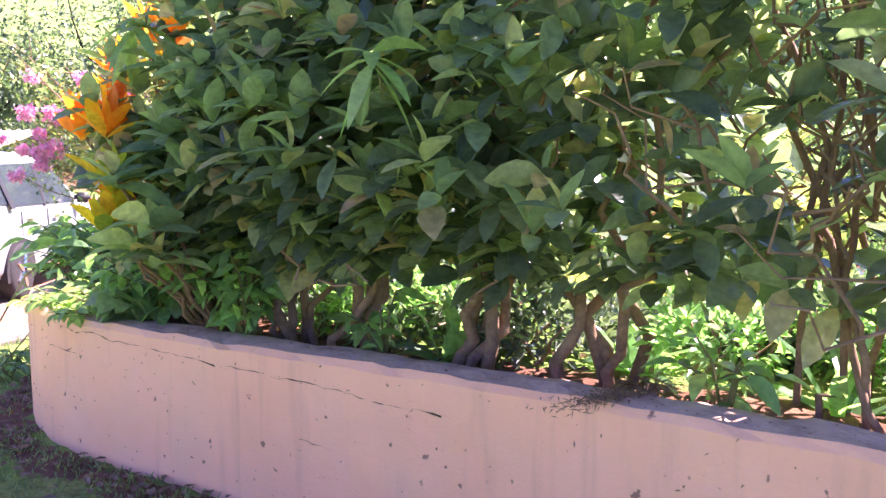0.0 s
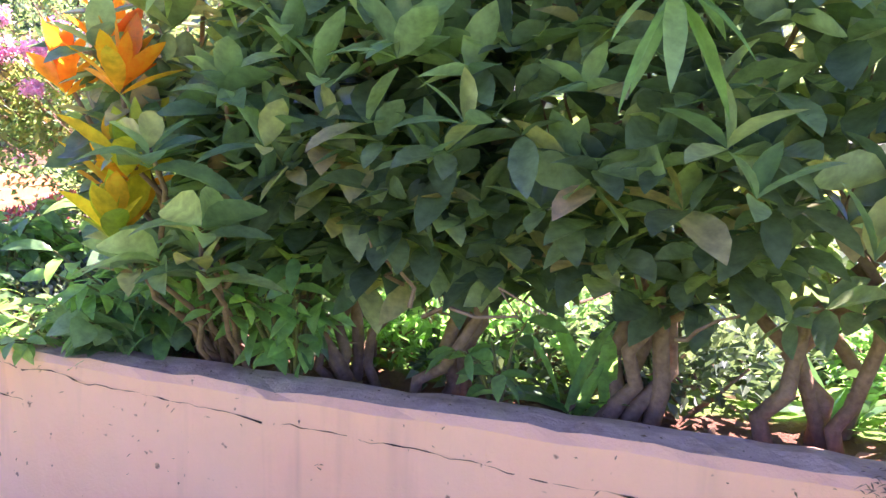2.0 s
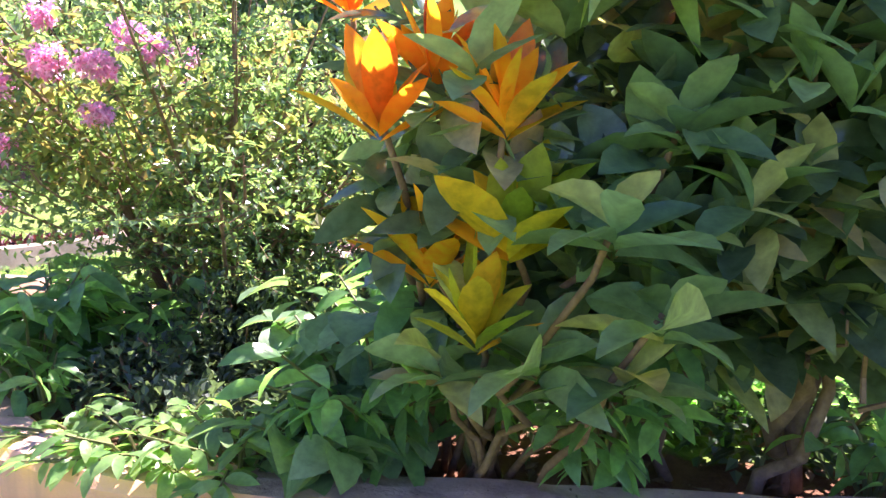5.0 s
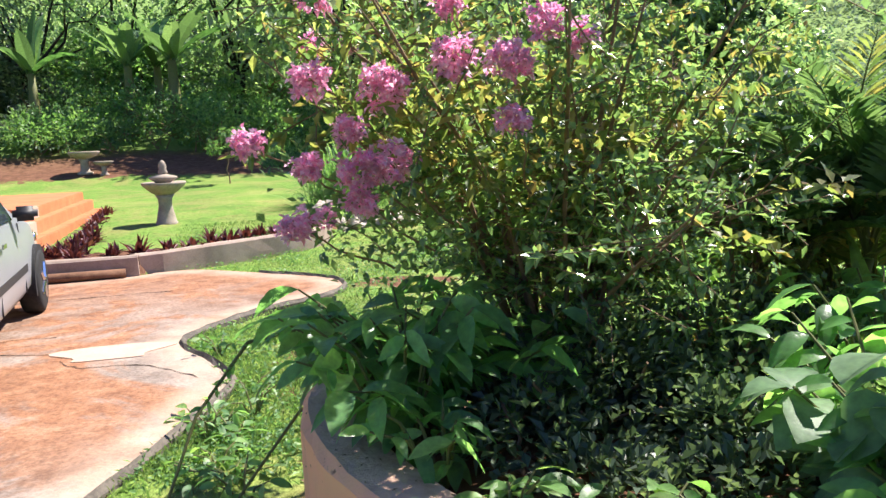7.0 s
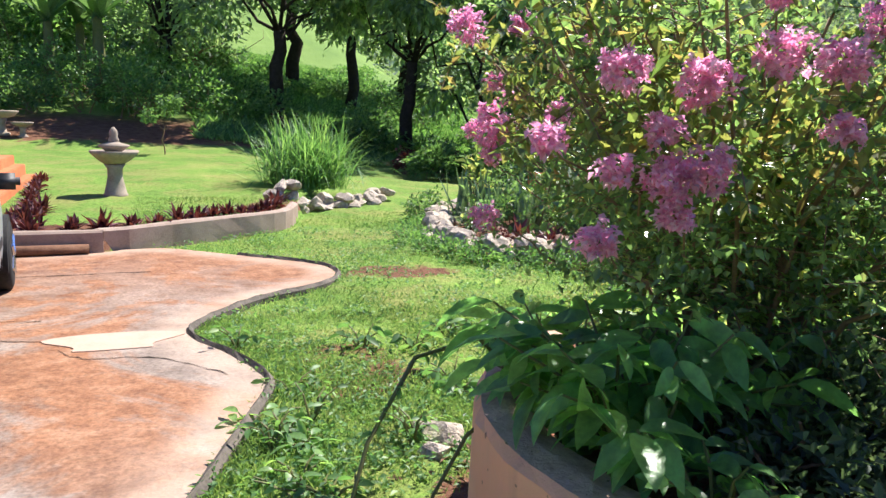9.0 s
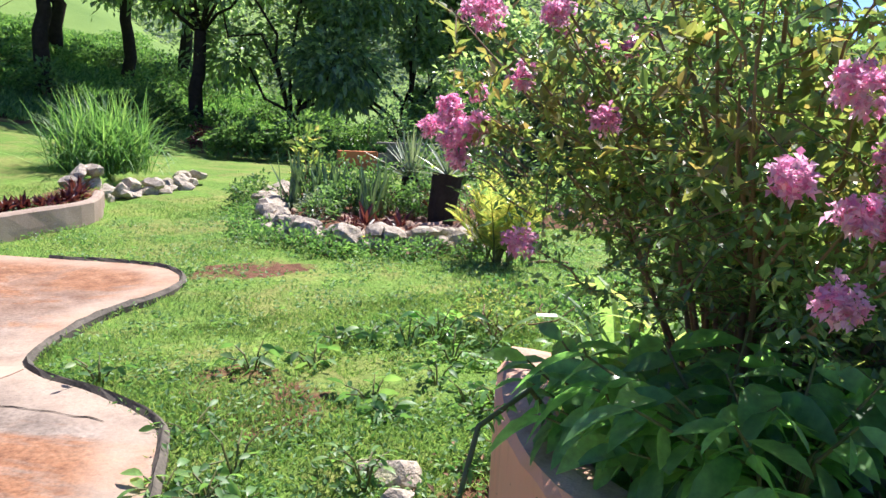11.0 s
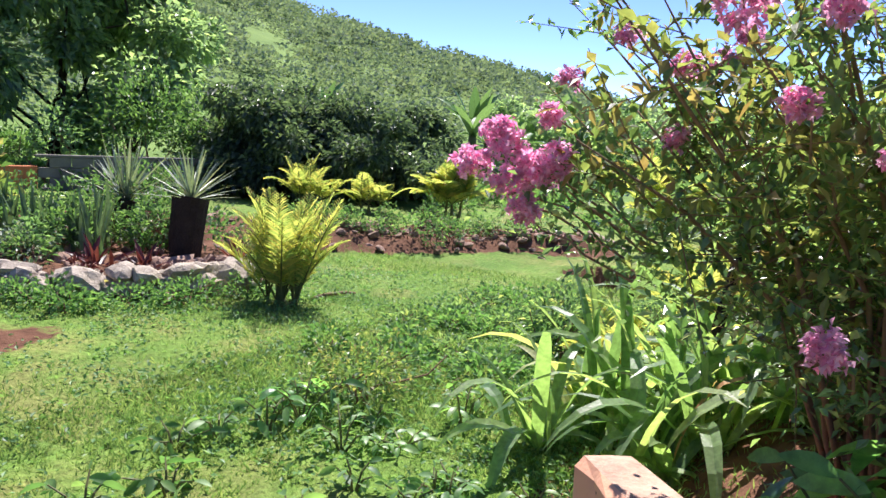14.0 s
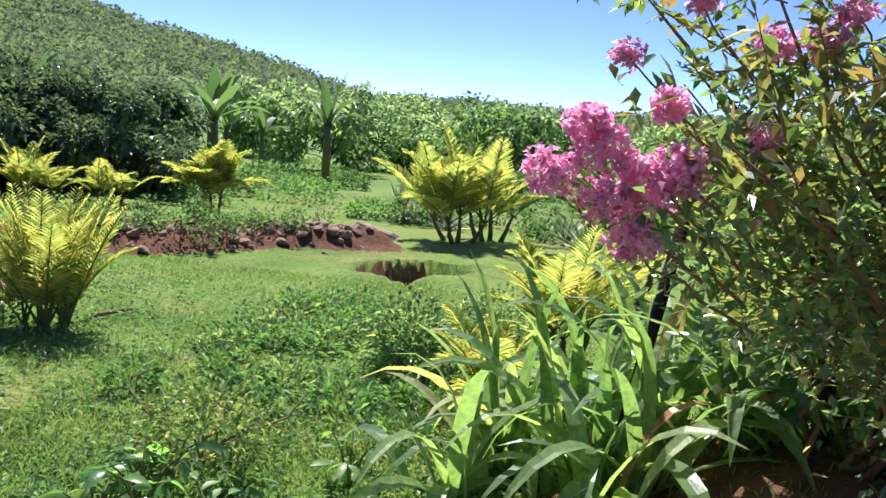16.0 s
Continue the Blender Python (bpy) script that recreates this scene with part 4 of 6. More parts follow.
# low green growth behind the hedge, most leaves coloured dark for shade
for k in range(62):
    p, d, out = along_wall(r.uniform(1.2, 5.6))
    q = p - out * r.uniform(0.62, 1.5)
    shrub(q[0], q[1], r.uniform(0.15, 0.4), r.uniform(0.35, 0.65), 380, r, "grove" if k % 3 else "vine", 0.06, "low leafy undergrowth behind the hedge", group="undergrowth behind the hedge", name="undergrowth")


def shoot(x, y, z, rng, label):
    """A drooping bunch of long bright young leaves on the hedge face."""
    th = empty("leaf_shoot", x, y, z, label, "leaf shoot", "young hedge shoots")
    part("stem", tube([(0.02, 0.12, -0.12), (0.01, 0.05, -0.02), (0, 0, 0)], [0.005, 0.004, 0.003], 5), "stem", th)
    for k in range(10):
        a = k * 2.399
        dv = [[math.cos(a) * 0.8, math.sin(a) * 0.6 - 0.25, 0.45 - 0.16 * k]]
        L = rng.uniform(0.12, 0.19)
        part("leaf", leaf_cloud([(0, 0, -0.004 * k)], dv, L, L * 0.27, rng, 0.15, 0.5, False), "lime", th, "", True)


shoot(-0.18, 2.1, 1.56, r, "bright drooping bunch of young lance-shaped leaves on the hedge")
shoot(-1.04, 2.76, 1.76, r, "bright drooping bunch of young lance-shaped leaves on the hedge")

# ---- crape myrtle ----


def build_myrtle():
    rng = np.random.default_rng(41)
    x, y = -1.32, 5.12
    z = gz(x, y)
    th = empty("crape_myrtle", x, y, z - 0.05, "pink-flowering crape myrtle bush with many thin stems", "bush")
    tips = []
    for s in range(46):
        a = rng.uniform(0, 2 * math.pi)
        rr = 1.2 * math.sqrt(rng.uniform(0.02, 1))
        rr *= 1 - 0.5 * max(0.0, math.cos(a))
        h = rng.uniform(1.0, 1.95) * (1.1 - 0.25 * rr) * (1 - 0.3 * max(0.0, math.cos(a)))
        b = np.array([0.13 * math.cos(a) * rng.uniform(0.3, 1), 0.13 * math.sin(a) * rng.uniform(0.3, 1), 0])
        t = np.array([rr * math.cos(a), rr * math.sin(a) - 0.16, h])
        m = b * 0.5 + t * 0.5 + np.array([-0.12 * math.cos(a), -0.12 * math.sin(a), 0.12])
        pts = [b, b * 0.7 + m * 0.3, m, m * 0.45 + t * 0.55, t]
        part("stem", tube([p + rng.normal(0, 0.012, 3) for p in pts], [0.011, 0.009, 0.007, 0.005, 0.002], 6), "twig", th, "", True)
        tips.append((b, m, t))
    P, D, new_p, new_d = [], [], [], []
    tw = []
    for b0, m, t in tips:
        for q in range(25):
            u = rng.uniform(-0.4, 1.0)
            c = m + (t - m) * u if u > 0 else m + (m - b0) * u
            dd = rng.normal(0, 1, 3) * [1, 1, 0.55] + [0, 0, 0.2]
            dd /= np.linalg.norm(dd)
            L = rng.uniform(0.15, 0.42)
            tw.append(tube([c, c + dd * L], [0.0026, 0.0012], 4, False))
            nl = 25
            uu = rng.uniform(0.1, 1.0, (nl, 1))
            pl = c + dd * L * uu
            dl = unit(rng.normal(0, 1, (nl, 3)) + dd * 0.5 + [0, 0, 0.1])
            if rng.uniform() < 0.22 and c[2] > 0.8:
                new_p.append(pl), new_d.append(dl)
            else:
                P.append(pl), D.append(dl)
    n = 600
    d = sphere_dirs(n, rng)
    Q = d * (rng.uniform(0.1, 1, n) ** 0.5)[:, None] * [0.95, 0.95, 0.62] + [0, 0, 0.78]
    P.append(Q), D.append(d + rng.normal(0, 0.7, d.shape))
    P0, D0 = P, D
    heads = [(-2.25, 4.38, 1.57, 0.075), (-2.08, 4.34, 1.55, 0.09), (-1.92, 4.31, 1.61, 0.085), (-1.79, 4.29, 1.60, 0.085), (-1.70, 4.27, 1.69, 0.07), (-1.63, 4.25, 1.65, 0.06), (-2.15, 4.33, 1.35, 0.09), (-2.08, 4.31, 1.37, 0.085), (-2.17, 4.35, 1.45, 0.06), (-2.40, 4.40, 1.43, 0.055), (-1.79, 4.26, 1.46, 0.06), (-2.15, 4.32, 1.28, 0.06),
             (-2.27, 4.36, 1.37, 0.05), (-2.31, 4.35, 1.23, 0.06), (-1.92, 4.33, 1.74, 0.06), (-2.23, 4.41, 1.76, 0.06), (-1.82, 6.20, 1.41, 0.075), (-1.79, 6.15, 1.50, 0.06), (-1.79, 6.12, 1.46, 0.075), (-1.79, 6.03, 1.40, 0.095), (-1.81, 6.05, 1.30, 0.065), (-1.77, 6.01, 1.54, 0.05), (-1.80, 6.09, 1.37, 0.085), (-1.78, 5.98, 1.43, 0.075),
             (-1.44, 5.77, 1.50, 0.05), (-1.47, 6.08, 1.65, 0.05), (-1.41, 5.77, 1.70, 0.06), (-1.39, 5.66, 1.71, 0.06), (-1.37, 5.61, 1.78, 0.05), (-1.43, 5.94, 1.78, 0.05), (-2.09, 5.40, 1.58, 0.045), (-2.15, 5.51, 1.76, 0.09), (-1.95, 5.22, 1.48, 0.06), (-2.02, 5.36, 1.76, 0.06), (-2.15, 5.30, 1.15, 0.06)]
    for hx, hy, hz, rad in heads:
        c = np.array([hx - x, hy - y, hz - z + 0.05])
        rad *= 0.7
        k = int(110 * (rad / 0.1) ** 2) + 10
        cc = c + sphere_dirs(k, rng) * rng.uniform(0.2, 1, (k, 1)) ** 0.5 * [rad, rad, rad * 0.85]
        pp = np.repeat(cc, 9, 0)
        head = part("flower_head", leaf_cloud(pp + rng.normal(0, 0.006, pp.shape), sphere_dirs(len(pp), rng), rng.uniform(0.011, 0.022, len(pp)), 0.014, rng, 0.3, 0.3, True), "petal", th, "ruffled pink flower head")
        s0 = c * [0.6, 0.6, 0.72]
        part("stalk", branch(s0 + (c - s0) * 0.3, c, 0.004, 0.002, rng, 5, 0.05, 5), "twig", head)
        uu = rng.uniform(0.0, 0.92, (70, 1))
        pl = s0 + (c - s0) * uu + rng.normal(0, 0.05, (70, 3))
        (new_p if hz > 1.5 else P0).append(pl), (new_d if hz > 1.5 else D0).append(unit(rng.normal(0, 1, (70, 3))))
    part("branching", join(tw), "twig", th, "", False, "stuff")
    P, D = np.concatenate(P), np.concatenate(D)
    part("foliage", leaf_cloud(P, D, rng.uniform(0.022, 0.046, len(P)), rng.uniform(0.014, 0.024, len(P)), rng, 0.15, 0.2, True), "myrtle", th, "", False, "stuff")
    P, D = np.concatenate(new_p), np.concatenate(new_d)
    part("new_foliage", leaf_cloud(P, D, rng.uniform(0.035, 0.065, len(P)), 0.026, rng, 0.15, 0.2, True), "myrtle_new", th, "yellow-green young leaves", False, "stuff")
    return th


build_myrtle()

# ---- trees and slope ----
r = np.random.default_rng(51)
# crowns beyond x = -12 use the darkened leaf to offset the bright opening exposure
for x, y, h, c, n, tm in ((4.6, 28.0, 8.5, 2.7, 9000, 0.36), (4.4, 34.5, 9.0, 2.8, 7000, 0.36), (0.7, 29.5, 9.0, 2.8, 9000, 0.34), (6.6, 26.0, 9.0, 3.1, 13000, 0.12), (10.2, 25.0, 9.5, 3.2, 15000, 0.06), (12.2, 24.4, 7.5, 2.0, 12000, 0.05), (-2.6, 36.0, 10.0, 3.8, 9000, 0.17), (-6.5, 39.0, 11.0, 4.2, 9000, 0.2), (-10.5, 37.5, 10.0, 4.0, 8000, 0.15), (-15.0, 36.0, 10.0, 4.5, 8000, 0.15), (2.5, 38.0, 11.0, 4.2, 8000, 0.3), (7.5, 38.0, 11.0, 4.0, 8000, 0.25), (-19.0, 30.0, 8.0, 4.0, 7000, 0.15)):
    tree(x, y, h, c, int(n * (0.55 if x < -1.5 else 1.0)), r, "grove" if x < -12 else "tree", trunk_h=tm, lean=r.uniform(-0.06, 0.06), leaf=0.24)

# shrubs left of x = -9 are coloured darker against the same exposure
for k in range(170):
    x, y = r.uniform(-17, 12), r.uniform(28.0, 41) if k < 110 else r.uniform(27.6, 29.2)
    if (x > -0.5 and k % 3) or (k >= 110 and k % 2 and x < 0):
        continue
    shrub(x, y, r.uniform(0.5, 1.1) if x > -0.5 else r.uniform(0.6, 1.7), r.uniform(1.4, 2.8), 520, r, "grove" if x < -9 else "weed" if k % 3 else "shrub", 0.17, "wild green shrub on the slope", group="wild shrubs on the slope")

# left of x = -12 the exposure is again countered by darker leaf colour
for k in range(40):
    x, y = r.uniform(-20, -1.5), r.uniform(34, 47)
    shrub(x, y, r.uniform(2.0, 3.8), r.uniform(3.0, 4.6), 800, r, "grove" if x < -12 else "weed" if k % 2 else "tree", 0.32, "tall wild shrub between the trees on the slope", group="wild shrubs on the slope")


for k in range(60):
    x, y = r.uniform(-0.5, 10.5), r.uniform(29.5, 47)
    shrub(x, y, r.uniform(0.3, 0.8), r.uniform(1.0, 2.2), 300, r, "weed", 0.17, "low bright green creeper on the slope", group="creepers on the slope", stems=3)


def build_hill():
    rng = np.random.default_rng(61)
    n = 3100
    az, rad = np.radians(rng.uniform(0, 118, n)), 60 + 240 * rng.uniform(0, 1, n) ** 0.8
    X, Y = np.sin(az) * rad, np.cos(az) * rad
    Z = ground_z(X, Y)
    size = rng.uniform(1.4, 3.4, n) * (0.6 + rad / 220)
    k = 105
    d = sphere_dirs(n * k, rng, -0.1)
    C = np.repeat(np.stack([X, Y, Z], 1), k, 0)
    s = np.repeat(size, k)
    P = C + d * (s * rng.uniform(0.5, 1, n * k))[:, None] * [1, 1, 0.8]
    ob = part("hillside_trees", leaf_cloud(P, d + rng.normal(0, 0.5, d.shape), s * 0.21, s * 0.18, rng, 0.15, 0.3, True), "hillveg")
    return tagged(ob, "far wooded hillside, haze put into its leaf colour", "hillside trees", "", "stuff")


build_hill()

# ---- car ----


def build_car():
    ax, ay = -4.09, 7.52                      # where the rear right wheel stands
    hx, hy = -0.09, 0.996                     # heading
    turn = math.degrees(math.atan2(-hx, hy))
    W = 0.86
    K = 0.86                                   # a small car
    th = empty("car", ax - hy * (W - 0.1) * K, ay + hx * (W - 0.1) * K, 0.03, "silver-white family car parked on the drive", "car", "", turn)
    th.scale = (K, K, K)
    ys = [-0.8, -0.76, -0.62, -0.3, 0.0, 0.5, 1.0, 1.5, 1.9, 2.25, 2.7, 3.1, 3.38, 3.46]
    belt = [0.9, 0.98, 1.0, 1.0, 1.0, 0.99, 0.98, 0.97, 0.96, 0.95, 0.9, 0.82, 0.68, 0.55]
    roof = [0.92, 1.1, 1.48, 1.6, 1.63, 1.64, 1.63, 1.56, 1.32, 1.0, 0.95, 0.87, 0.72, 0.58]
    wid = [0.74, 0.8, 0.84, 0.86, 0.86, 0.86, 0.86, 0.86, 0.86, 0.85, 0.84, 0.8, 0.7, 0.6]
    rows = []
    for y, b, t, w in zip(ys, belt, roof, wid):
        hi = t > b + 0.12
        e = w * (0.74 if hi else 0.9)
        half = [(w * 0.93, 0.2), (w * 0.985, 0.32), (w, 0.55), (w * 0.99, 0.75), (w * 0.965, b), (e + 0.03, t - 0.07 if hi else t - 0.03), (e - 0.06, t - 0.015), (e * 0.5, t + 0.012), (0, t + 0.02)]
        rows.append([(x, y, z) for x, z in half] + [(-x, y, z) for x, z in half[-2::-1]])
    m = len(rows[0])
    v = np.array(rows).reshape(-1, 3)
    f = [(k * m + s, k * m + s + 1, (k + 1) * m + s + 1, (k + 1) * m + s) for k in range(len(ys) - 1) for s in range(m - 1)]
    f += [tuple(range(m))[::-1], tuple((len(ys) - 1) * m + s for s in range(m))]
    f += [(k * m, (k + 1) * m, (k + 1) * m + m - 1, k * m + m - 1) for k in range(len(ys) - 1)]
    body = part("body", (v, f), "carpaint", th, "silver-white painted body shell", True)
    md = body.modifiers.new("round", "SUBSURF")
    md.levels = md.render_levels = 1

    def side_x(y, z):
        w = np.interp(y, ys, wid)
        b, t = np.interp(y, ys, belt), np.interp(y, ys, roof)
        e = w * 0.74 + 0.03
        return w * 0.965 + (e - w * 0.965) * max(0.0, (z - b) / max(0.05, t - 0.07 - b)) if z > b else w * 0.99

    def pane(name, pts, mat, lift, label="", parent=None):
        for s in (1, -1):
            vs = [(s * (side_x(y, z) + lift), y, z) for y, z in pts] + [(s * (side_x(y, z) + lift - 0.012), y, z) for y, z in pts]
            n = len(pts)
            fs = [tuple(range(n)), tuple(range(n, 2 * n))[::-1]] + [(k, (k + 1) % n, n + (k + 1) % n, n + k) for k in range(n)]
            part(name, (np.array(vs), fs), mat, parent or th, label)

    pane("side_window", [(-0.5, 1.06), (-0.12, 1.05), (-0.2, 1.44), (-0.4, 1.46), (-0.52, 1.25)], "glass", 0.006, "dark tinted quarter window")
    pane("side_window", [(-0.05, 1.03), (0.8, 1.02), (0.8, 1.5), (-0.12, 1.48)], "glass", 0.006, "dark tinted rear door window")
    pane("side_window", [(0.88, 1.02), (1.85, 1.0), (1.5, 1.4), (1.3, 1.48), (0.88, 1.5)], "glass", 0.006, "dark tinted front door window")
    pane("pillar_trim", [(-0.14, 1.0), (-0.04, 1.0), (-0.12, 1.5), (-0.2, 1.48)], "trimplastic", 0.01)
    pane("pillar_trim", [(0.8, 1.0), (0.88, 1.0), (0.88, 1.51), (0.8, 1.51)], "trimplastic", 0.01)
    pane("side_moulding", [(0.15, 0.5), (2.1, 0.5), (2.1, 0.57), (0.15, 0.57)], "trimplastic", 0.012, "dark rubbing strip")
    for y0 in (0.12, 0.84, 1.98):
        pane("door_seam", [(y0, 0.32), (y0 + 0.008, 0.32), (y0 + 0.008, 0.96), (y0, 0.96)], "trimplastic", 0.004)
    for y0 in (0.2, 0.98):
        pane("door_handle", [(y0, 0.84), (y0 + 0.14, 0.84), (y0 + 0.14, 0.875), (y0, 0.875)], "chrome", 0.03, "bright door handle")
    for s in (1, -1):
        part("tail_light", box(s * 0.8 - 0.055, -0.81, 0.72, s * 0.8 + 0.055, -0.6, 1.1, 0.03), "redlamp", th, "tall red tail light", True)
        part("mirror", box(s * 0.93 - 0.1, 1.74, 0.99, s * 0.93 + 0.1, 1.86, 1.12, 0.035), "trimplastic", th, "dark door mirror", True)
        part("headlight", box(s * 0.62 - 0.14, 3.24, 0.62, s * 0.62 + 0.14, 3.42, 0.76, 0.03), "chrome", th, "clear headlight", True)
    part("rear_window", box(-0.58, -0.71, 1.1, 0.58, -0.67, 1.46, 0.01), "glass", th)
    part("bumper_strip", box(-0.8, -0.87, 0.4, 0.8, -0.76, 0.52, 0.03), "trimplastic", th, "dark rear bumper strip", True)
    part("rear_bumper", box(-0.8, -0.85, 0.25, 0.8, -0.7, 0.4, 0.04), "carpaint", th, "", True)
    part("number_plate", box(-0.25, -0.835, 0.62, 0.25, -0.815, 0.73, 0.004), "coping", th)
    for y in (0.0, 2.68):
        for s in (1, -1):
            arch = [(s * 0.872, y + 0.37 * math.cos(a), 0.31 + 0.37 * math.sin(a)) for a in np.linspace(-0.25, math.pi + 0.25, 22)]
            arch2 = [(s * 0.8, p[1], p[2]) for p in arch]
            n = len(arch)
            part("wheel_arch", (np.array(arch + arch2), [tuple(range(n)), tuple(range(n, 2 * n))[::-1]] + [(k, (k + 1) % n, n + (k + 1) % n, n + k) for k in range(n)]), "rubber", th)
            prof = [(0.2, -0.1), (0.27, -0.1), (0.305, -0.085), (0.315, -0.05), (0.315, 0.05), (0.305, 0.085), (0.27, 0.1), (0.2, 0.1)]
            wv, wf = lathe(prof, 28)
            tyre = part("tyre", (wv[:, [2, 0, 1]] + [s * 0.79, y, 0.315], wf), "rubber", th, "", True)
            hv, hf = lathe([(0.02, -0.08), (0.19, -0.06), (0.2, 0.0), (0.2, 0.085), (0.185, 0.09), (0.17, 0.06), (0.04, 0.075)], 28)
            hv = hv * [1, 1, s]
            rim = part("rim", (hv[:, [2, 0, 1]] + [s * 0.79, y, 0.315], hf), "chrome", tyre, "grey alloy rim", True)
            for k in range(5):
                a = k * 2 * math.pi / 5
                part("spoke", tube([(s * 0.885, y + 0.03 * math.cos(a), 0.315 + 0.03 * math.sin(a)), (s * 0.888, y + 0.185 * math.cos(a), 0.315 + 0.185 * math.sin(a))], [0.03, 0.022], 6), "chrome", tyre)
    return th


build_car()

# ---- upper lawn ----


def stone_ornament(name, x, y, rows, label, category):
    z = gz(x, y)
    th = empty(name, x, y, z - 0.02, label, category, "stone garden ornaments")
    for nm, prof in rows:
        part(nm, lathe(prof, 28), "stonecast", th, "", True)
    return th


stone_ornament("fountain", -3.63, 14.72, [
    ("pedestal", [(0.16, 0.0), (0.16, 0.05), (0.145, 0.07), (0.125, 0.16), (0.095, 0.3), (0.1, 0.4), (0.14, 0.46)]),
    ("basin", [(0.12, 0.46), (0.19, 0.5), (0.28, 0.58), (0.315, 0.62), (0.315, 0.645), (0.28, 0.64), (0.15, 0.62)]),
    ("upper_basin", [(0.09, 0.62), (0.14, 0.66), (0.2, 0.7), (0.2, 0.72), (0.1, 0.745), (0.07, 0.76)]),
    ("finial", [(0.055, 0.755), (0.07, 0.79), (0.05, 0.83), (0.06, 0.87), (0.045, 0.92), (0.015, 0.96)])],
    "tiered cast stone garden fountain on the upper lawn", "fountain")
BATH = [("pedestal", [(0.2, 0.0), (0.2, 0.06), (0.12, 0.1), (0.1, 0.3), (0.14, 0.42)]), ("bowl", [(0.15, 0.42), (0.34, 0.5), (0.4, 0.58), (0.4, 0.61), (0.36, 0.6), (0.2, 0.56)])]
stone_ornament("bird_bath", -6.6, 25.2, BATH, "grey stone bird bath at the far lawn edge", "bird bath")
stone_ornament("bird_bath", -6.1, 25.0, [(n, [(a * 0.62, b * 0.62) for a, b in p]) for n, p in BATH], "small grey stone bird bath beside the larger one", "bird bath")

r = np.random.default_rng(71)
red_spots = [(-4.3, 11.62), (-3.93, 11.75), (-3.65, 11.8), (-3.38, 11.95), (-3.12, 12.02), (-2.9, 12.2), (-2.7, 12.38), (-2.5, 12.5), (-2.32, 12.68), (-2.15, 12.78), (-1.98, 12.98), (-1.82, 13.1), (-1.7, 13.35), (-1.62, 13.6), (-4.5, 11.85), (-4.55, 12.25), (-4.5, 12.6), (-4.6, 13.0), (-4.55, 13.5), (-4.6, 14.0), (-4.65, 14.6), (-4.7, 15.3), (-4.75, 16.0), (-4.8, 16.8), (-4.35, 12.0), (-4.7, 11.65), (-4.62, 11.95), (-4.4, 12.9), (-4.4, 13.3), (-4.75, 15.7), (-4.7, 14.9)]
for x, y in red_spots:
    rosette(x, y, gz(x, y), int(r.integers(28, 38)), r.uniform(0.15, 0.25), 0.05, r, "redleaf", 0.7, "low dark red leafy bedding plant along the low wall", "bedding plant", "red_plant", (20, 85), "red edging plants", False, 3)
for k in range(7):
    x, y = 3.2 + k * 0.42 + r.uniform(-0.1, 0.1), 23.2 + r.uniform(-0.2, 0.2)
    shrub(x, y, 0.6, 0.75, 420, r, "redleaf", 0.12, "clipped dark red border shrub", group="red border shrubs", name="red_shrub")


def build_terrace():
    th = empty("paved_terrace", -6.8, 14.2, gz(-5.5, 13.0), "red paved stepped terrace with pale coping", "terrace")
    for k, (y0, y1, z1, x1) in enumerate(((-2.0, 3.0, 0.14, 1.9), (-1.3, 3.0, 0.3, 1.75), (-0.5, 3.0, 0.44, 1.6))):
        part("tread", box(-3.2, y0, -0.15, x1, y1, z1, 0.012), "terracotta", th)
        part("coping", box(x1 - 0.16, y0 - 0.012, -0.15, x1 + 0.012, y0 + 0.42, z1 + 0.012, 0.012), "coping", th, "pale coping at the end of the step")



def build_porch():
    """The edge of a low corrugated roof over the far side of the terrace."""
    th = empty("porch_roof", -10.0, 16.0, gz(-10.0, 16.0), "pale corrugated porch roof on thin posts beside the terrace", "porch roof")
    z0 = 1.62 - gz(-10.0, 16.0)
    slope = lambda v: v + np.stack([0 * v[:, 0], 0 * v[:, 0], 0.22 * (v[:, 1] + 0.8)], 1)
    v, f = box(-1.6, -0.8, z0, 1.58, 1.0, z0 + 0.035, 0.008)
    part("roof_sheet", (slope(v), f), "coping", th)
    for k in range(16):
        x = -1.5 + k * 0.2
        v, f = tube([(x, -0.8, z0 + 0.04), (x, 1.0, z0 + 0.04)], 0.03, 6)
        part("corrugation", (slope(v), f), "coping", th, "", True)
    part("fascia", box(-1.6, -0.83, z0 - 0.1, 1.6, -0.802, z0 + 0.03, 0.006), "log", th, "brown timber fascia board")
    for x in (-1.4, 1.4):
        part("post", box(x - 0.04, -0.74, -0.02, x + 0.04, -0.66, z0, 0.008), "log", th)


build_terrace()
build_porch()
lg = empty("log", -3.75, 11.3, 0.03, "brown log lying on the drive by the low wall", "log")
part("trunk", tube([(0, 0.03, 0.05), (-0.6, -0.02, 0.052), (-1.4, -0.05, 0.055), (-2.2, -0.08, 0.05)], [0.045, 0.05, 0.055, 0.05], 10, True, 0.06, random.Random(2)), "log", lg, "", True)

# grass clump and its stones
gc = empty("grass_clump", -0.75, 16.2, gz(-0.75, 16.2) - 0.02, "large arching clump of ornamental grass", "grass clump")
bl = []
for k in range(820):
    a, e = r.uniform(0, 6.28), radians(r.uniform(35, 88))
    bl.append(blade((r.normal(0, 0.28), r.normal(0, 0.28), 0), (math.cos(a) * math.cos(e), math.sin(a) * math.cos(e), math.sin(e)), r.uniform(0.8, 1.4), 0.022, r.uniform(0.8, 1.9), 4, 0.2))
    if k < 160:
        part("blade", bl.pop(), "weed", gc)
part("tussock", join(bl), "weed", gc, "", False, "stuff")

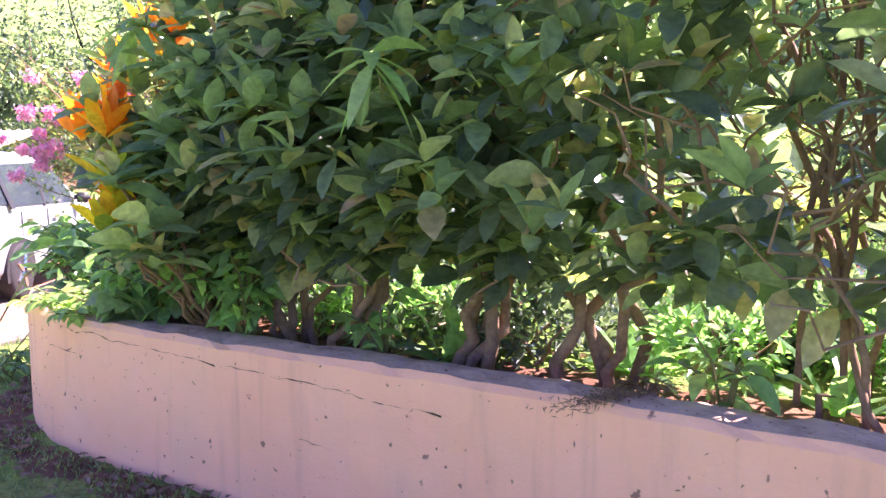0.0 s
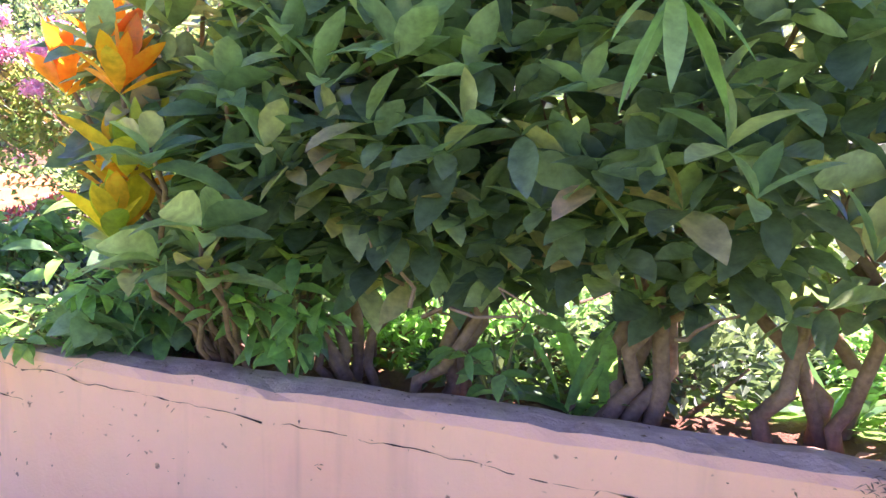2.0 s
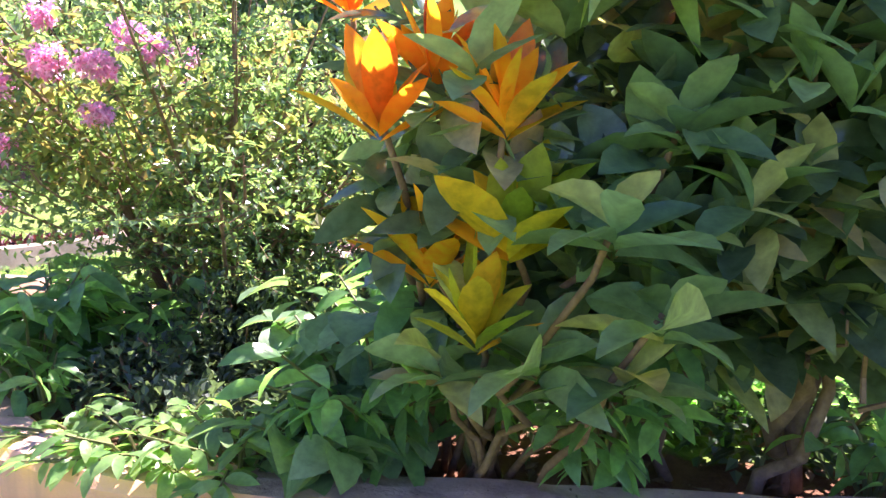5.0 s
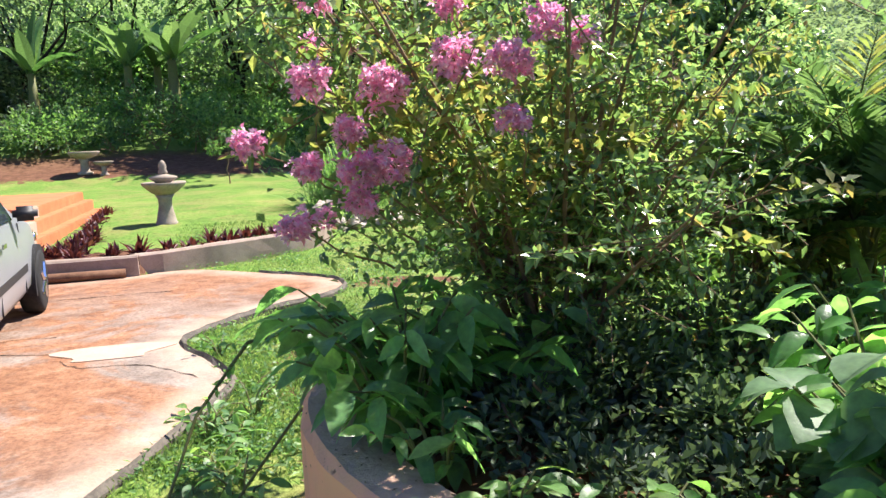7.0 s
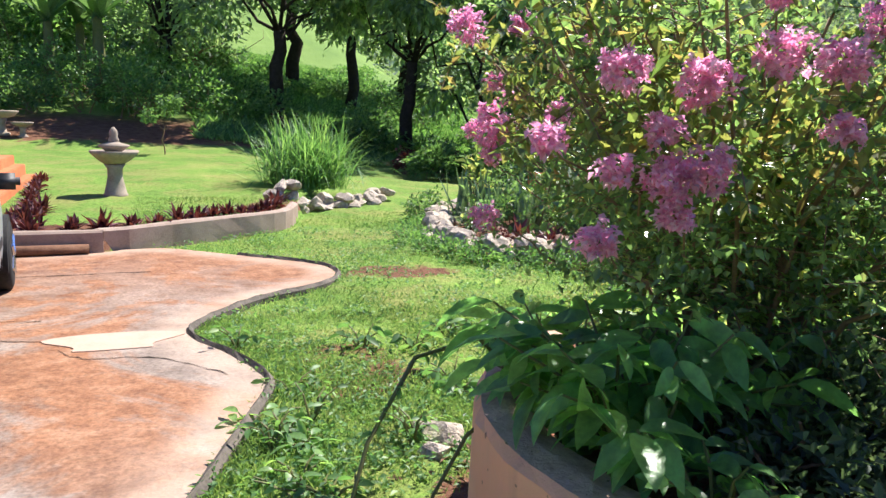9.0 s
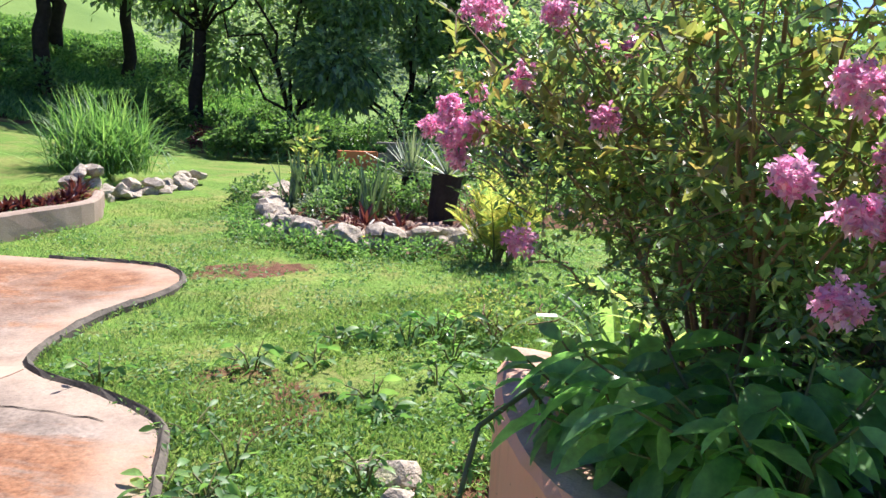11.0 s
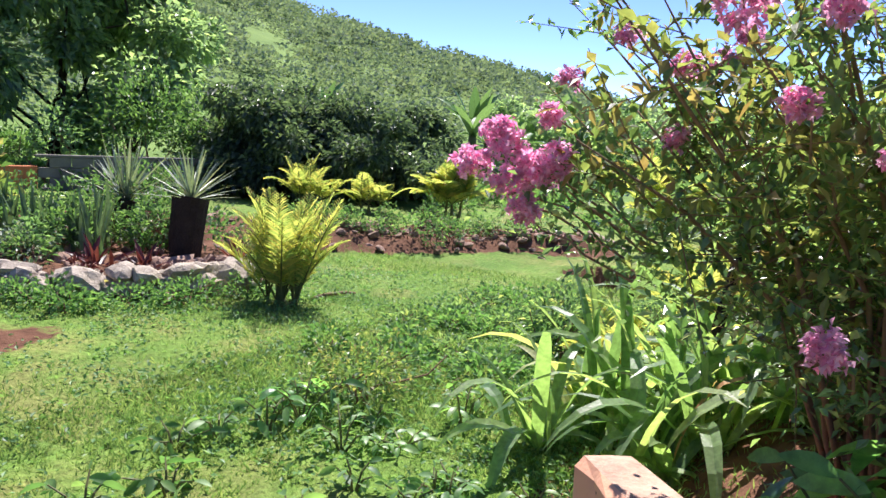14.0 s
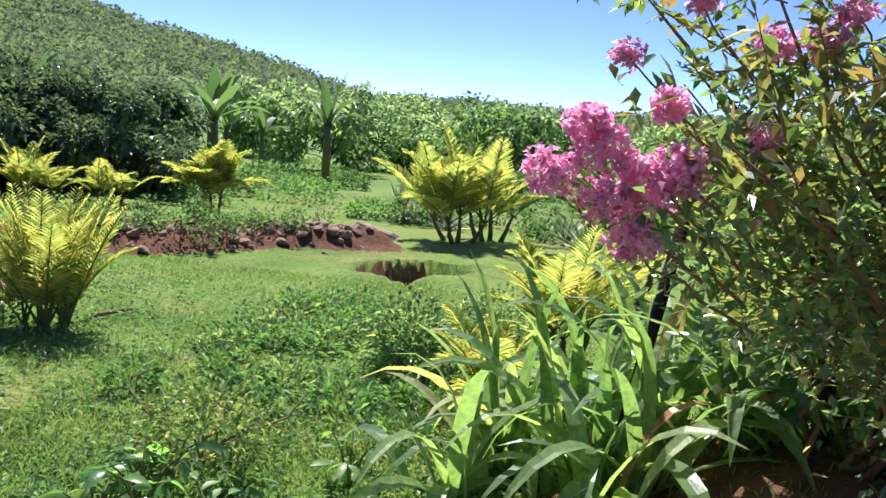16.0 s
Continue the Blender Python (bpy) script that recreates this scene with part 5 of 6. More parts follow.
ROCKS = [rock_mesh(r, (r.uniform(0.9, 1.3), r.uniform(0.8, 1.1), r.uniform(0.6, 0.85)), "rock") for _ in range(7)]
REDROCKS = [rock_mesh(r, (r.uniform(0.9, 1.3), r.uniform(0.8, 1.1), r.uniform(0.55, 0.8)), "redrock") for _ in range(5)]


def stones(name, spots, label, meshes, sizes, lift=0.4):
    x0, y0 = spots[0]
    th = empty(name, x0, y0, gz(x0, y0), label, "stone edging")
    for x, y in spots:
        for layer in range(2 if sizes[1] > 0.1 else 1):
            s = r.uniform(*sizes)
            m = Matrix.Translation((x - x0 + r.normal(0, 0.05), y - y0 + r.normal(0, 0.05), gz(x, y) - gz(x0, y0) + s * lift + layer * s * 0.95)) @ Euler((r.uniform(-0.4, 0.4), r.uniform(-0.4, 0.4), r.uniform(0, 6.28))).to_matrix().to_4x4() @ Matrix.Scale(s, 4)
            part("stone", meshes[int(r.integers(len(meshes)))], None, th, "", False, "", m)
    return th


stones("stone_edging", [tuple(p) for p in smooth_path([(-1.5, 14.3), (-0.9, 14.55), (-0.1, 15.15), (0.4, 15.9)], 0.2)], "rough grey stones edging the raised lawn", ROCKS, (0.09, 0.14))
stones("stone_bed_edging", [tuple(p) for p in smooth_path(BED, 0.075)], "rough pale limestone edging round the planted bed", ROCKS, (0.075, 0.13))
stones("loose_stones", [(0.85 + r.uniform(-0.1, 0.9), 10.2 + r.uniform(-0.15, 0.55)) for _ in range(46)], "loose reddish stones inside the planted bed", REDROCKS, (0.05, 0.1), 0.3)
stones("mound_stones", [tuple(MOUND[0] * (1 - t) + MOUND[1] * t + r.normal(0, 0.2, 2)) for t in r.uniform(0, 1, 40)] + [tuple(MOUND[1] + (MOUND[-1] - MOUND[1]) * t + r.normal(0, 0.24, 2)) for t in r.uniform(0, 1, 150)], "broken reddish stones on the earth mound", REDROCKS, (0.03, 0.08), 0.3)

# ---- plants of the stone bed ----
tr = empty("palm_stump", 1.68, 11.02, gz(1.68, 11.02) - 0.03, "stout dark trunk crowned by stiff grey-green sword leaves", "yucca", "bed plants")
part("trunk", tube([(0, 0, 0), (0.02, 0, 0.22), (0.06, 0, 0.45), (0.09, 0, 0.6)], [0.15, 0.155, 0.16, 0.175], 14, True, 0.07, random.Random(4)), "darkbark", tr)
for k in range(40):
    a, e = k * 2.399, radians(8 + 72 * k / 40)
    part("leaf", blade((0.09, 0, 0.57), (math.cos(a) * math.cos(e), math.sin(a) * math.cos(e), math.sin(e)), r.uniform(0.45, 0.62), 0.03, 0.15, 3, 0.3), "agave", tr)
yu = rosette(2.3, 12.6, gz(2.3, 12.6) + 0.25, 58, 0.72, 0.04, r, "agave", 0.12, "large spiky grey-green yucca rosette in the stone bed", "yucca", "yucca", (0, 88), "bed plants", True, 3)
part("trunk", tube([(0, 0, -0.35), (0, 0, 0.0)], [0.13, 0.12], 10), "darkbark", yu)
for x, y in ((0.55, 12.5), (0.72, 12.25), (0.85, 12.0), (0.95, 12.75), (1.0, 11.7), (0.95, 11.4), (1.25, 11.75)):
    rosette(x, y, gz(x, y), 12, r.uniform(0.5, 0.75), 0.065, r, "snake", 0.06, "upright grey-green sword-leaved plant in the stone bed", "snake plant", "snake_plant", (66, 90), "bed plants", True, 3, 0.35, 0.06)
for x, y in ((0.75, 11.05), (0.95, 10.7), (2.05, 10.7)):
    rosette(x, y, gz(x, y), 16, 0.3, 0.05, r, "redleaf", 0.4, "small red bromeliad among the stones", "bromeliad", "bromeliad", (15, 80), "bed plants", True, 3)
for x, y, h, w in ((1.3, 12.1, 0.6, 0.8), (0.95, 11.75, 0.45, 0.6), (2.2, 11.4, 0.45, 0.8), (2.6, 12.6, 0.6, 0.9), (0.4, 13.4, 0.4, 0.6), (1.5, 13.4, 0.6, 0.9), (2.3, 10.4, 0.35, 0.6)):
    shrub(x, y, h, w, 480, r, "shrub", 0.075, "low green shrub in the stone bed", group="bed shrubs")
shrub(0.95, 12.9, 0.85, 0.45, 90, r, "palm", 0.16, "tall yellow-leaved plant in the stone bed", group="bed shrubs")
palm(1.24, 9.42, 1.0, 4, r, "palm_yellow", 0.85, 9, "yellow bushy young palm in a dark earth ring", 0.09, trunk=0.06, llen=0.25, lw=0.014, upright=2.3, bend=(0.5, 1.1))
sk = empty("stick", 1.75, 9.25, gz(1.75, 9.25), "pale dry stick lying on the lawn", "stick")
part("wood", tube([(-0.3, 0.1, 0.015), (-0.1, 0.06, 0.035), (0.1, 0.0, 0.03), (0.2, -0.04, 0.015)], [0.012, 0.016, 0.015, 0.01], 7), "twig", sk, "", True)

# ---- right side: palms, grove, scrub ----
palm(8.8, 12.0, 1.2, 8, r, "palm_yellow", 0.85, 3, "yellow-green palm on the earth mound", 0.1, trunk=0.4, lw=0.05, llen=0.42, bend=(0.8, 1.5))
palm(8.3, 14.8, 1.3, 6, r, "palm_yellow", 0.8, 4, "low yellow-green palm beyond the earth mound", 0.2, trunk=0.2)
palm(9.4, 14.2, 1.2, 5, r, "palm_yellow", 0.75, 3, "low yellow-green palm beyond the earth mound", 0.16, trunk=0.2)
palm(9.4, 8.0, 1.7, 7, r, "palm_yellow", 1.35, 4, "tall bushy palm behind the earth mound", 0.3, trunk=0.25, lw=0.045, llen=0.34, bend=(0.5, 1.1))
palm(10.4, 7.6, 1.7, 6, r, "palm_dark", 1.0, 4, "dark green palm behind the earth mound", 0.3, trunk=0.35)
palm(1.9, 6.15, 1.0, 5, r, "palm_yellow", 0.75, 3, "feathery palm with upright fronds beyond the lilies", 0.1, trunk=0.3, lw=0.02, bend=(0.4, 1.0))
palm(4.9, 5.6, 1.8, 6, r, "palm", 1.1, 4, "tall feathery palm beyond the flowering bush", 0.25, trunk=0.42)
palm(1.05, 6.5, 0.5, 6, r, "palm_yellow", 0.55, 2, "low yellowing palm on the lawn edge", 0.08, trunk=0.1, lw=0.018, bend=(1.2, 2.0))
palm(0.0, 5.1, 1.5, 7, r, "palm", 0.95, 4, "feathery palm behind the flowering bush", 0.18, trunk=0.3)
palm(-0.42, 4.98, 1.4, 8, r, "palm_dark", 0.75, 3, "glossy dark palm with pale shining fronds", 0.14, trunk=0.4, lw=0.03)
palm(1.9, 4.6, 1.7, 6, r, "palm", 1.0, 4, "feathery palm in the planted bed", 0.2, trunk=0.35)


def banana(x, y, h, rng, n=8, label="banana plant with broad arching leaves", torn=True):
    z = gz(x, y)
    th = empty("banana_plant", x, y, z - 0.05, label, "banana plant", "banana plants")
    part("trunk", tube([(0, 0, 0), (0.02, 0, h * 0.3), (0.0, 0.02, h * 0.58)], [h * 0.045, h * 0.04, h * 0.028], 8), "stem", th, "", True)
    for k in range(n):
        a, e = k * 2.399 + rng.uniform(-0.3, 0.3), radians(rng.uniform(35, 80))
        part("leaf", blade((0, 0, h * 0.55), (math.cos(a) * math.cos(e), math.sin(a) * math.cos(e), math.sin(e)), h * rng.uniform(0.4, 0.6), h * 0.13, rng.uniform(0.5, 1.3), 6, 0.22, rng.normal(0, 0.3)), "palm_dark" if k % 3 else "weed", th)
    return th


for x, y, h in ((-6.0, 30.5, 4.2), (-4.6, 30.2, 4.6), (-9.0, 31.0, 3.8), (-5.2, 31.6, 4.0)):
    banana(x, y, h, r)
for k in range(12):
    az, rad = radians(r.uniform(49, 72)), r.uniform(24, 30)
    banana(math.sin(az) * rad - 3.5, math.cos(az) * rad + 5.5, r.uniform(2.2, 3.4), r, 9)
# grove trees seen against the light, their shaded side given by dark leaf colour
for k in range(16):
    az, rad = radians(46.5 + k * 0.85 + r.uniform(-0.3, 0.3)), r.uniform(17.5, 21)
    tree(math.sin(az) * rad - 3.5, math.cos(az) * rad + 5.5, r.uniform(2.3, 3.1), r.uniform(0.9, 1.25), 3600, r, "grove", 0.04, 0.0, 0.15, "dense tree of the grove below the lawn, shade in its leaf colour", group="grove below the lawn", lumps=10)
for k in range(80):
    az, rad = radians(r.uniform(36, 100)), r.uniform(15, 30)
    if radians(45) < az < radians(61) and rad < 18:
        continue
    shrub(math.sin(az) * rad - 3.5, math.cos(az) * rad + 5.5, r.uniform(0.3, 0.7), r.uniform(0.9, 1.9), 330, r, "shrub" if k % 3 else "weed", 0.13, "rough green scrub beyond the earth mound", group="scrub beyond the mound")
for k in range(40):
    az, rad = radians(r.uniform(58, 112)), r.uniform(30, 52)
    tree(math.sin(az) * rad, math.cos(az) * rad, r.uniform(2.2, 4.2), r.uniform(1.4, 2.4), 1500, r, "tree" if k % 3 else "shrub", 0.15, 0.0, 0.3, "rounded tree in the far valley", group="valley trees", lumps=8)
for x, y in ((12.6, 9.6), (13.8, 9.4), (12.0, 8.6), (15.0, 10.2), (11.4, 6.3), (10.6, 6.0)):
    rosette(x, y, gz(x, y), 34, 0.7, 0.07, r, "agave", 0.1, "spiky blue-green agave beyond the mound", "agave", "agave", (5, 85), "agaves", True, 3)


def build_block_wall():
    th = empty("block_wall", 6.05, 19.7, gz(6.05, 19.7) - 0.2, "grey concrete block wall with a red painted end", "wall", "", -36.0)
    k = 0
    for row in range(4):
        for c in range(8):
            x0 = c * 0.4 + (0.2 if row % 2 else 0.0)
            part("block", box(x0 + 0.004, 0, row * 0.2 + 0.004, x0 + 0.396, 0.15, row * 0.2 + 0.196, 0.006), "block", th)
    part("red_panel", box(-0.95, -0.02, 0, -0.02, 0.2, 0.62, 0.01), "terracotta", th, "red painted end panel")
    part("capping", box(-0.05, -0.02, 0.803, 3.45, 0.18, 0.85, 0.01), "block", th)


build_block_wall()
shrub(7.0, 20.6, 1.8, 1.2, 500, r, "melon", 0.14, "pale-leaved shrub behind the block wall")
for x, y, h, w in ((10.0, 19.0, 2.2, 2.6), (11.5, 18.2, 1.9, 2.4), (9.4, 20.5, 2.6, 2.8), (12.8, 17.0, 1.6, 2.2), (4.6, 21.0, 1.0, 1.5), (3.4, 21.5, 0.8, 1.3)):
    shrub(x, y, h, w, 1500, r, "shrub", 0.15, "tall light green shrub beside the block wall", group="shrubs by the block wall")

# broad-leaved plants between the hedge trunks
for u, o in ((3.05, 0.5), (3.7, 0.62), (4.35, 0.45), (2.2, 0.55), (4.9, 0.75), (1.5, 0.6), (3.4, 0.95), (2.7, 0.9)):
    p, d, out = along_wall(u)
    x, y = p - out * o
    rosette(x, y, gz(x, y), 11, 0.36, 0.06, r, "vine", 0.9, "low green strap-leaved plant between the hedge trunks", "plant", "fern", (25, 80), "plants under the hedge", True, 4, 0.25)
nest = empty("dry_clod", *(along_wall(3.55)[0] - along_wall(3.55)[2] * 0.1), WALL_TOP - 0.005, "brown clump of dry roots on the wall top", "dry clump", "", 33.0)
part("root_mat", leaf_cloud(r.normal(0, 1, (700, 3)) * [0.11, 0.025, 0.01] + [0, 0, 0.02], r.normal(0, 1, (700, 3)) * [1, 1, 0.3], 0.025, 0.004, r, 0.1, 0.3, True), "bark", nest, "", False, "stuff")

# ground cover and stones inside the stone bed
for k in range(30):
    x, y = r.uniform(0.2, 2.4), r.uniform(10.2, 13.2)
    if not in_poly(np.array([x]), np.array([y]), BED_POLY)[0] or math.hypot(x - 1.45, y - 10.75) < 0.55:
        continue
    shrub(x, y, r.uniform(0.12, 0.3), r.uniform(0.25, 0.5), 150, r, ("shrub", "agave", "weed", "palm", "redleaf")[k % 5], 0.06, "low mixed ground cover in the stone bed", group="bed ground cover", name="ground_cover", stems=3)
stones("bed_stones", [(r.uniform(0.3, 1.9), r.uniform(10.0, 12.2)) for _ in range(40)], "small reddish stones lying in the planted bed", REDROCKS, (0.035, 0.075), 0.3)
# growth on the earth mound and along the bed edge
for k in range(34):
    t = r.uniform(0, 1)
    x, y = MOUND[1] + (MOUND[-1] - MOUND[1]) * t + r.normal(0, 0.3, 2) + [0.15, 0.25]
    shrub(x, y, r.uniform(0.15, 0.4), r.uniform(0.25, 0.5), 110, r, "weed" if k % 2 else "shrub", 0.06, "green weed growing on the earth mound", group="mound weeds", name="weed", stems=3)
for k in range(26):
    p = bed_path[int(r.integers(len(bed_path) // 3, len(bed_path)))]
    x, y = p + [-r.uniform(0.15, 0.45), -r.uniform(0.1, 0.35)]
    shrub(x, y, r.uniform(0.12, 0.24), r.uniform(0.3, 0.5), 160, r, "weed", 0.05, "low green weed at the foot of the bed stones", group="bed edge weeds", name="weed", stems=3)
for x, y, h, w in ((1.45, 11.9, 0.5, 0.6), (1.9, 11.7, 0.5, 0.7), (1.05, 12.45, 0.5, 0.7), (2.3, 12.0, 0.55, 0.7), (0.6, 11.7, 0.35, 0.4)):
    shrub(x, y, h, w, 420, r, "shrub" if h > 0.45 else "melon", 0.07, "low mixed green shrub in the stone bed", group="bed shrubs")

post = empty("post", -0.12, 5.92, gz(-0.12, 5.92) - 0.05, "dark weathered stake leaning among the lilies", "stake")
part("shaft", (lambda v, f: (v + np.clip(v[:, 2:3], 0, 2) * [0.05, -0.16, 0], f))(*box(-0.024, -0.024, 0, 0.024, 0.024, 1.12, 0.006)), "darkbark", post, "", True)
v, f, _ = ribbon(smooth_path([(10.4, 9.9), (9.7, 9.35), (9.2, 8.95), (8.7, 8.75)], 0.2), gz(9.5, 9.2) + 0.07, gz(9.5, 9.2) - 0.25, 0.0, 0.1)
tagged(part("garden_kerb", (v, f), "lowwall"), "pale curved garden kerb beyond the earth mound", "kerb", "", "structure")
tree(-2.9, 22.3, 1.5, 0.42, 500, r, "shrub", 0.5, 0.05, 0.09, "thin young sapling on the upper lawn", 0.016, "saplings", 6, "twig")
for x, y, s in ((-1.93, 6.2, 0.09), (-2.02, 6.05, 0.06), (-1.98, 6.33, 0.05)):
    ob = new("stone", ROCKS[int(r.integers(7))])
    ob.matrix_basis = Matrix.Translation((x, y, gz(x, y) + s * 0.35)) @ Matrix.Rotation(r.uniform(0, 6), 4, "Z") @ Matrix.Scale(s, 4)
    tagged(ob, "rough grey stone lying by the wall end", "stone", "stones by the wall end")

# ---- strap lilies and near plants ----
for x, y, n, L in ((0.05, 6.35, 22, 0.8), (-0.1, 6.05, 20, 0.85), (0.3, 6.0, 22, 0.8), (0.15, 5.7, 20, 0.85), (-0.3, 6.55, 14, 0.7), (0.55, 5.75, 18, 0.8), (-0.25, 5.75, 16, 0.75), (-0.22, 5.42, 18, 0.8), (0.1, 5.3, 18, 0.8), (0.45, 5.25, 18, 0.75), (-0.05, 5.05, 16, 0.75), (0.3, 4.95, 14, 0.7), (-0.45, 4.75, 14, 0.6), (-0.5, 5.9, 12, 0.65)):
    rosette(x, y, gz(x, y), n, L * 1.12, 0.075, r, "strap", 2.5, "clump of long arching strap-leaved lilies", "lily clump", "strap_lily", (48, 90), "strap lilies", True, 8, 0.25, 0.07)
shrub(1.3, 7.05, 0.48, 0.52, 1000, r, "myrtle", 0.055, "small dense dark green bush on the lawn")
shrub(-0.35, 7.55, 0.36, 0.6, 700, r, "palm", 0.04, "small yellow-tipped bush on the lawn")
shrub(-0.5, 5.2, 1.25, 0.9, 2400, r, "myrtle_new", 0.036, "light yellow-green fine-leaved shrub beside the flowering bush")
shrub(2.5, 6.6, 0.4, 0.6, 600, r, "myrtle", 0.05, "small dark green bush on the lawn")

LEAVES = {}
for mt in ("vine", "lime", "melon", "weed"):
    LEAVES[mt] = []
    for k in range(4):
        v, f = leaf_cloud([(0, 0, 0)], [(1, 0, 0.15)], 1.0, r.uniform(0.34, 0.44) if mt != "melon" else 0.85, r, 0.14, r.uniform(0.25, 0.55), False, (0, 0, 1))
        LEAVES[mt].append(mesh_of("leaf", v, f, mt, True))


def leafy(x, y, z, h, spread, stems, per, leaf, mt, rng, label, name="leafy_plant", group="", lean=(0.0, 0.0)):
    """A soft plant: arching stems with paired drooping leaves, each leaf a part."""
    th = empty(name, x, y, z - 0.02, label, "plant", group)
    for s in range(stems):
        a = s * 2.399 + rng.uniform(-0.4, 0.4)
        rr = spread * rng.uniform(0.5, 1.0)
        tip = Vector((rr * math.cos(a) + lean[0], rr * math.sin(a) + lean[1], h * rng.uniform(0.55, 1.0)))
        mid = tip * 0.5 + Vector((0, 0, h * 0.22))
        part("stem", tube([(0, 0, 0), mid, tip], [0.006, 0.005, 0.003], 5, False), "stem", th)
        for k in range(per):
            u = 0.3 + 0.7 * k / max(1, per - 1)
            c = mid.lerp(tip, (u - 0.5) * 2) if u > 0.5 else Vector((0, 0, 0)).lerp(mid, u * 2)
            q = a + (k % 2 - 0.5) * 2.6 + rng.uniform(-0.5, 0.5) if k < per - 1 else a
            dv = Vector((math.cos(q), math.sin(q), rng.uniform(-0.5, 0.35)))
            m = Matrix.Translation(c) @ dv.to_track_quat("X", "Z").to_matrix().to_4x4() @ Matrix.Rotation(rng.uniform(-0.4, 0.4), 4, "X") @ Matrix.Scale(leaf * rng.uniform(0.65, 1.2), 4)
            part("leaf", LEAVES[mt][int(rng.integers(4))], None, th, "", False, "", m)
    return th


r = np.random.default_rng(81)
for u, o, h, sp, st, pr, lf, mt, lab in (
        (4.55, 0.3, 0.22, 0.16, 5, 5, 0.11, "vine", "small green weed behind the wall top"),
        (5.15, 0.22, 0.4, 0.24, 14, 8, 0.12, "vine", "leafy green vine spilling over the wall"),
        (5.45, 0.32, 0.55, 0.28, 14, 8, 0.13, "vine", "leafy green vine spilling over the wall"),
        (5.7, 0.22, 0.35, 0.3, 14, 8, 0.12, "vine", "leafy green vine spilling over the wall"),
        (5.72, 0.38, 0.45, 0.24, 9, 6, 0.12, "melon", "pale broad-leaved melon vine in the planter"),
        (6.05, 0.2, 0.12, 0.24, 16, 8, 0.09, "lime", "bright lime-green weed on the wall edge"),
        (6.3, 0.18, 0.12, 0.24, 16, 8, 0.09, "lime", "bright lime-green weed on the wall edge"),
        (6.65, 0.2, 0.1, 0.18, 9, 6, 0.085, "lime", "bright lime-green weed on the wall edge"),
        (7.0, 0.25, 0.2, 0.2, 7, 6, 0.11, "vine", "leafy green vine inside the planter"),
        (7.3, 0.26, 0.38, 0.3, 15, 8, 0.15, "vine", "large-leaved green vine spilling over the wall"),
        (7.42, 0.62, 0.34, 0.3, 12, 7, 0.17, "vine", "large-leaved green vine inside the planter"),
        (7.75, 0.6, 0.3, 0.28, 10, 7, 0.16, "vine", "large-leaved green vine inside the planter"),
        (7.55, 0.34, 0.42, 0.3, 15, 8, 0.16, "vine", "large-leaved green vine spilling over the wall"),
        (7.85, 0.3, 0.36, 0.28, 15, 8, 0.16, "vine", "large-leaved green vine spilling over the wall"),
        (8.15, 0.34, 0.4, 0.28, 9, 7, 0.15, "vine", "large-leaved green vine at the wall end"),
        (3.3, 0.24, 0.22, 0.14, 5, 4, 0.11, "vine", "small green weed behind the wall top"),
        (2.35, 0.12, 0.2, 0.14, 6, 4, 0.13, "vine", "small green weed leaning over the wall top"),
        (1.6, 0.2, 0.2, 0.16, 6, 5, 0.1, "weed", "small green weed behind the wall top")):
    p, d, out = along_wall(u)
    x, y = p - out * o
    leafy(x, y, gz(x, y), h + 0.1, sp, st, pr, lf, mt, r, lab, "vine" if "vine" in lab else "weed", "planter weeds", (out[0] * 0.08, out[1] * 0.08))

for x, y, h, sp, mt in ((-1.2, 3.68, 0.46, 0.26, "melon"), (-1.02, 3.92, 0.5, 0.28, "vine"), (-1.35, 3.5, 0.34, 0.22, "melon"), (-0.8, 4.15, 0.52, 0.3, "vine"), (-0.55, 4.4, 0.5, 0.3, "vine")):
    leafy(x, y, gz(x, y), h, sp, 12, 8, 0.125, mt, r, "broad-leaved bright green vine in the sunlit planter bed", "vine", "planter weeds")

# arching cane that reaches out over the wall
cn = empty("rose_cane", -2.0, 5.15, gz(-2.0, 5.15) + 0.0, "long thin arching cane with small leaves over the wall", "cane")
pts = [Vector(p) for p in ((0, 0, 0.0), (-0.05, 0.02, 0.28), (-0.22, 0.0, 0.46), (-0.45, -0.08, 0.44), (-0.62, -0.2, 0.25), (-0.76, -0.34, -0.08), (-0.86, -0.45, -0.4))]
part("stem", tube(pts, [0.008, 0.008, 0.007, 0.007, 0.006, 0.005, 0.004], 6), "stem", cn, "", True)
part("stem", tube([pts[1], Vector((-0.3, -0.12, 0.2)), Vector((-0.5, -0.25, 0.0)), Vector((-0.7, -0.45, -0.3))], [0.007, 0.006, 0.005, 0.003], 6), "stem", cn, "", True)
for k in range(44):
    u = r.uniform(1.5, 4.6)
    c = pts[int(u)].lerp(pts[int(u) + 1], u - int(u))
    dv = Vector(r.normal(0, 1, 3).tolist())
    part("leaf", LEAVES["vine"][k % 4], None, cn, "", False, "", Matrix.Translation(c) @ dv.to_track_quat("X", "Z").to_matrix().to_4x4() @ Matrix.Scale(r.uniform(0.025, 0.045), 4))

# low clumps of weed in the lawn beyond the lilies
for k in range(46):
    x, y = r.uniform(0.2, 3.6), r.uniform(6.5, 8.3)
    shrub(x, y, r.uniform(0.08, 0.2), r.uniform(0.25, 0.55), 130, r, "weed" if k % 4 else "myrtle", 0.06, "low leafy weed clump in the lawn", group="weed clumps in the lawn", name="weed_clump", stems=3)

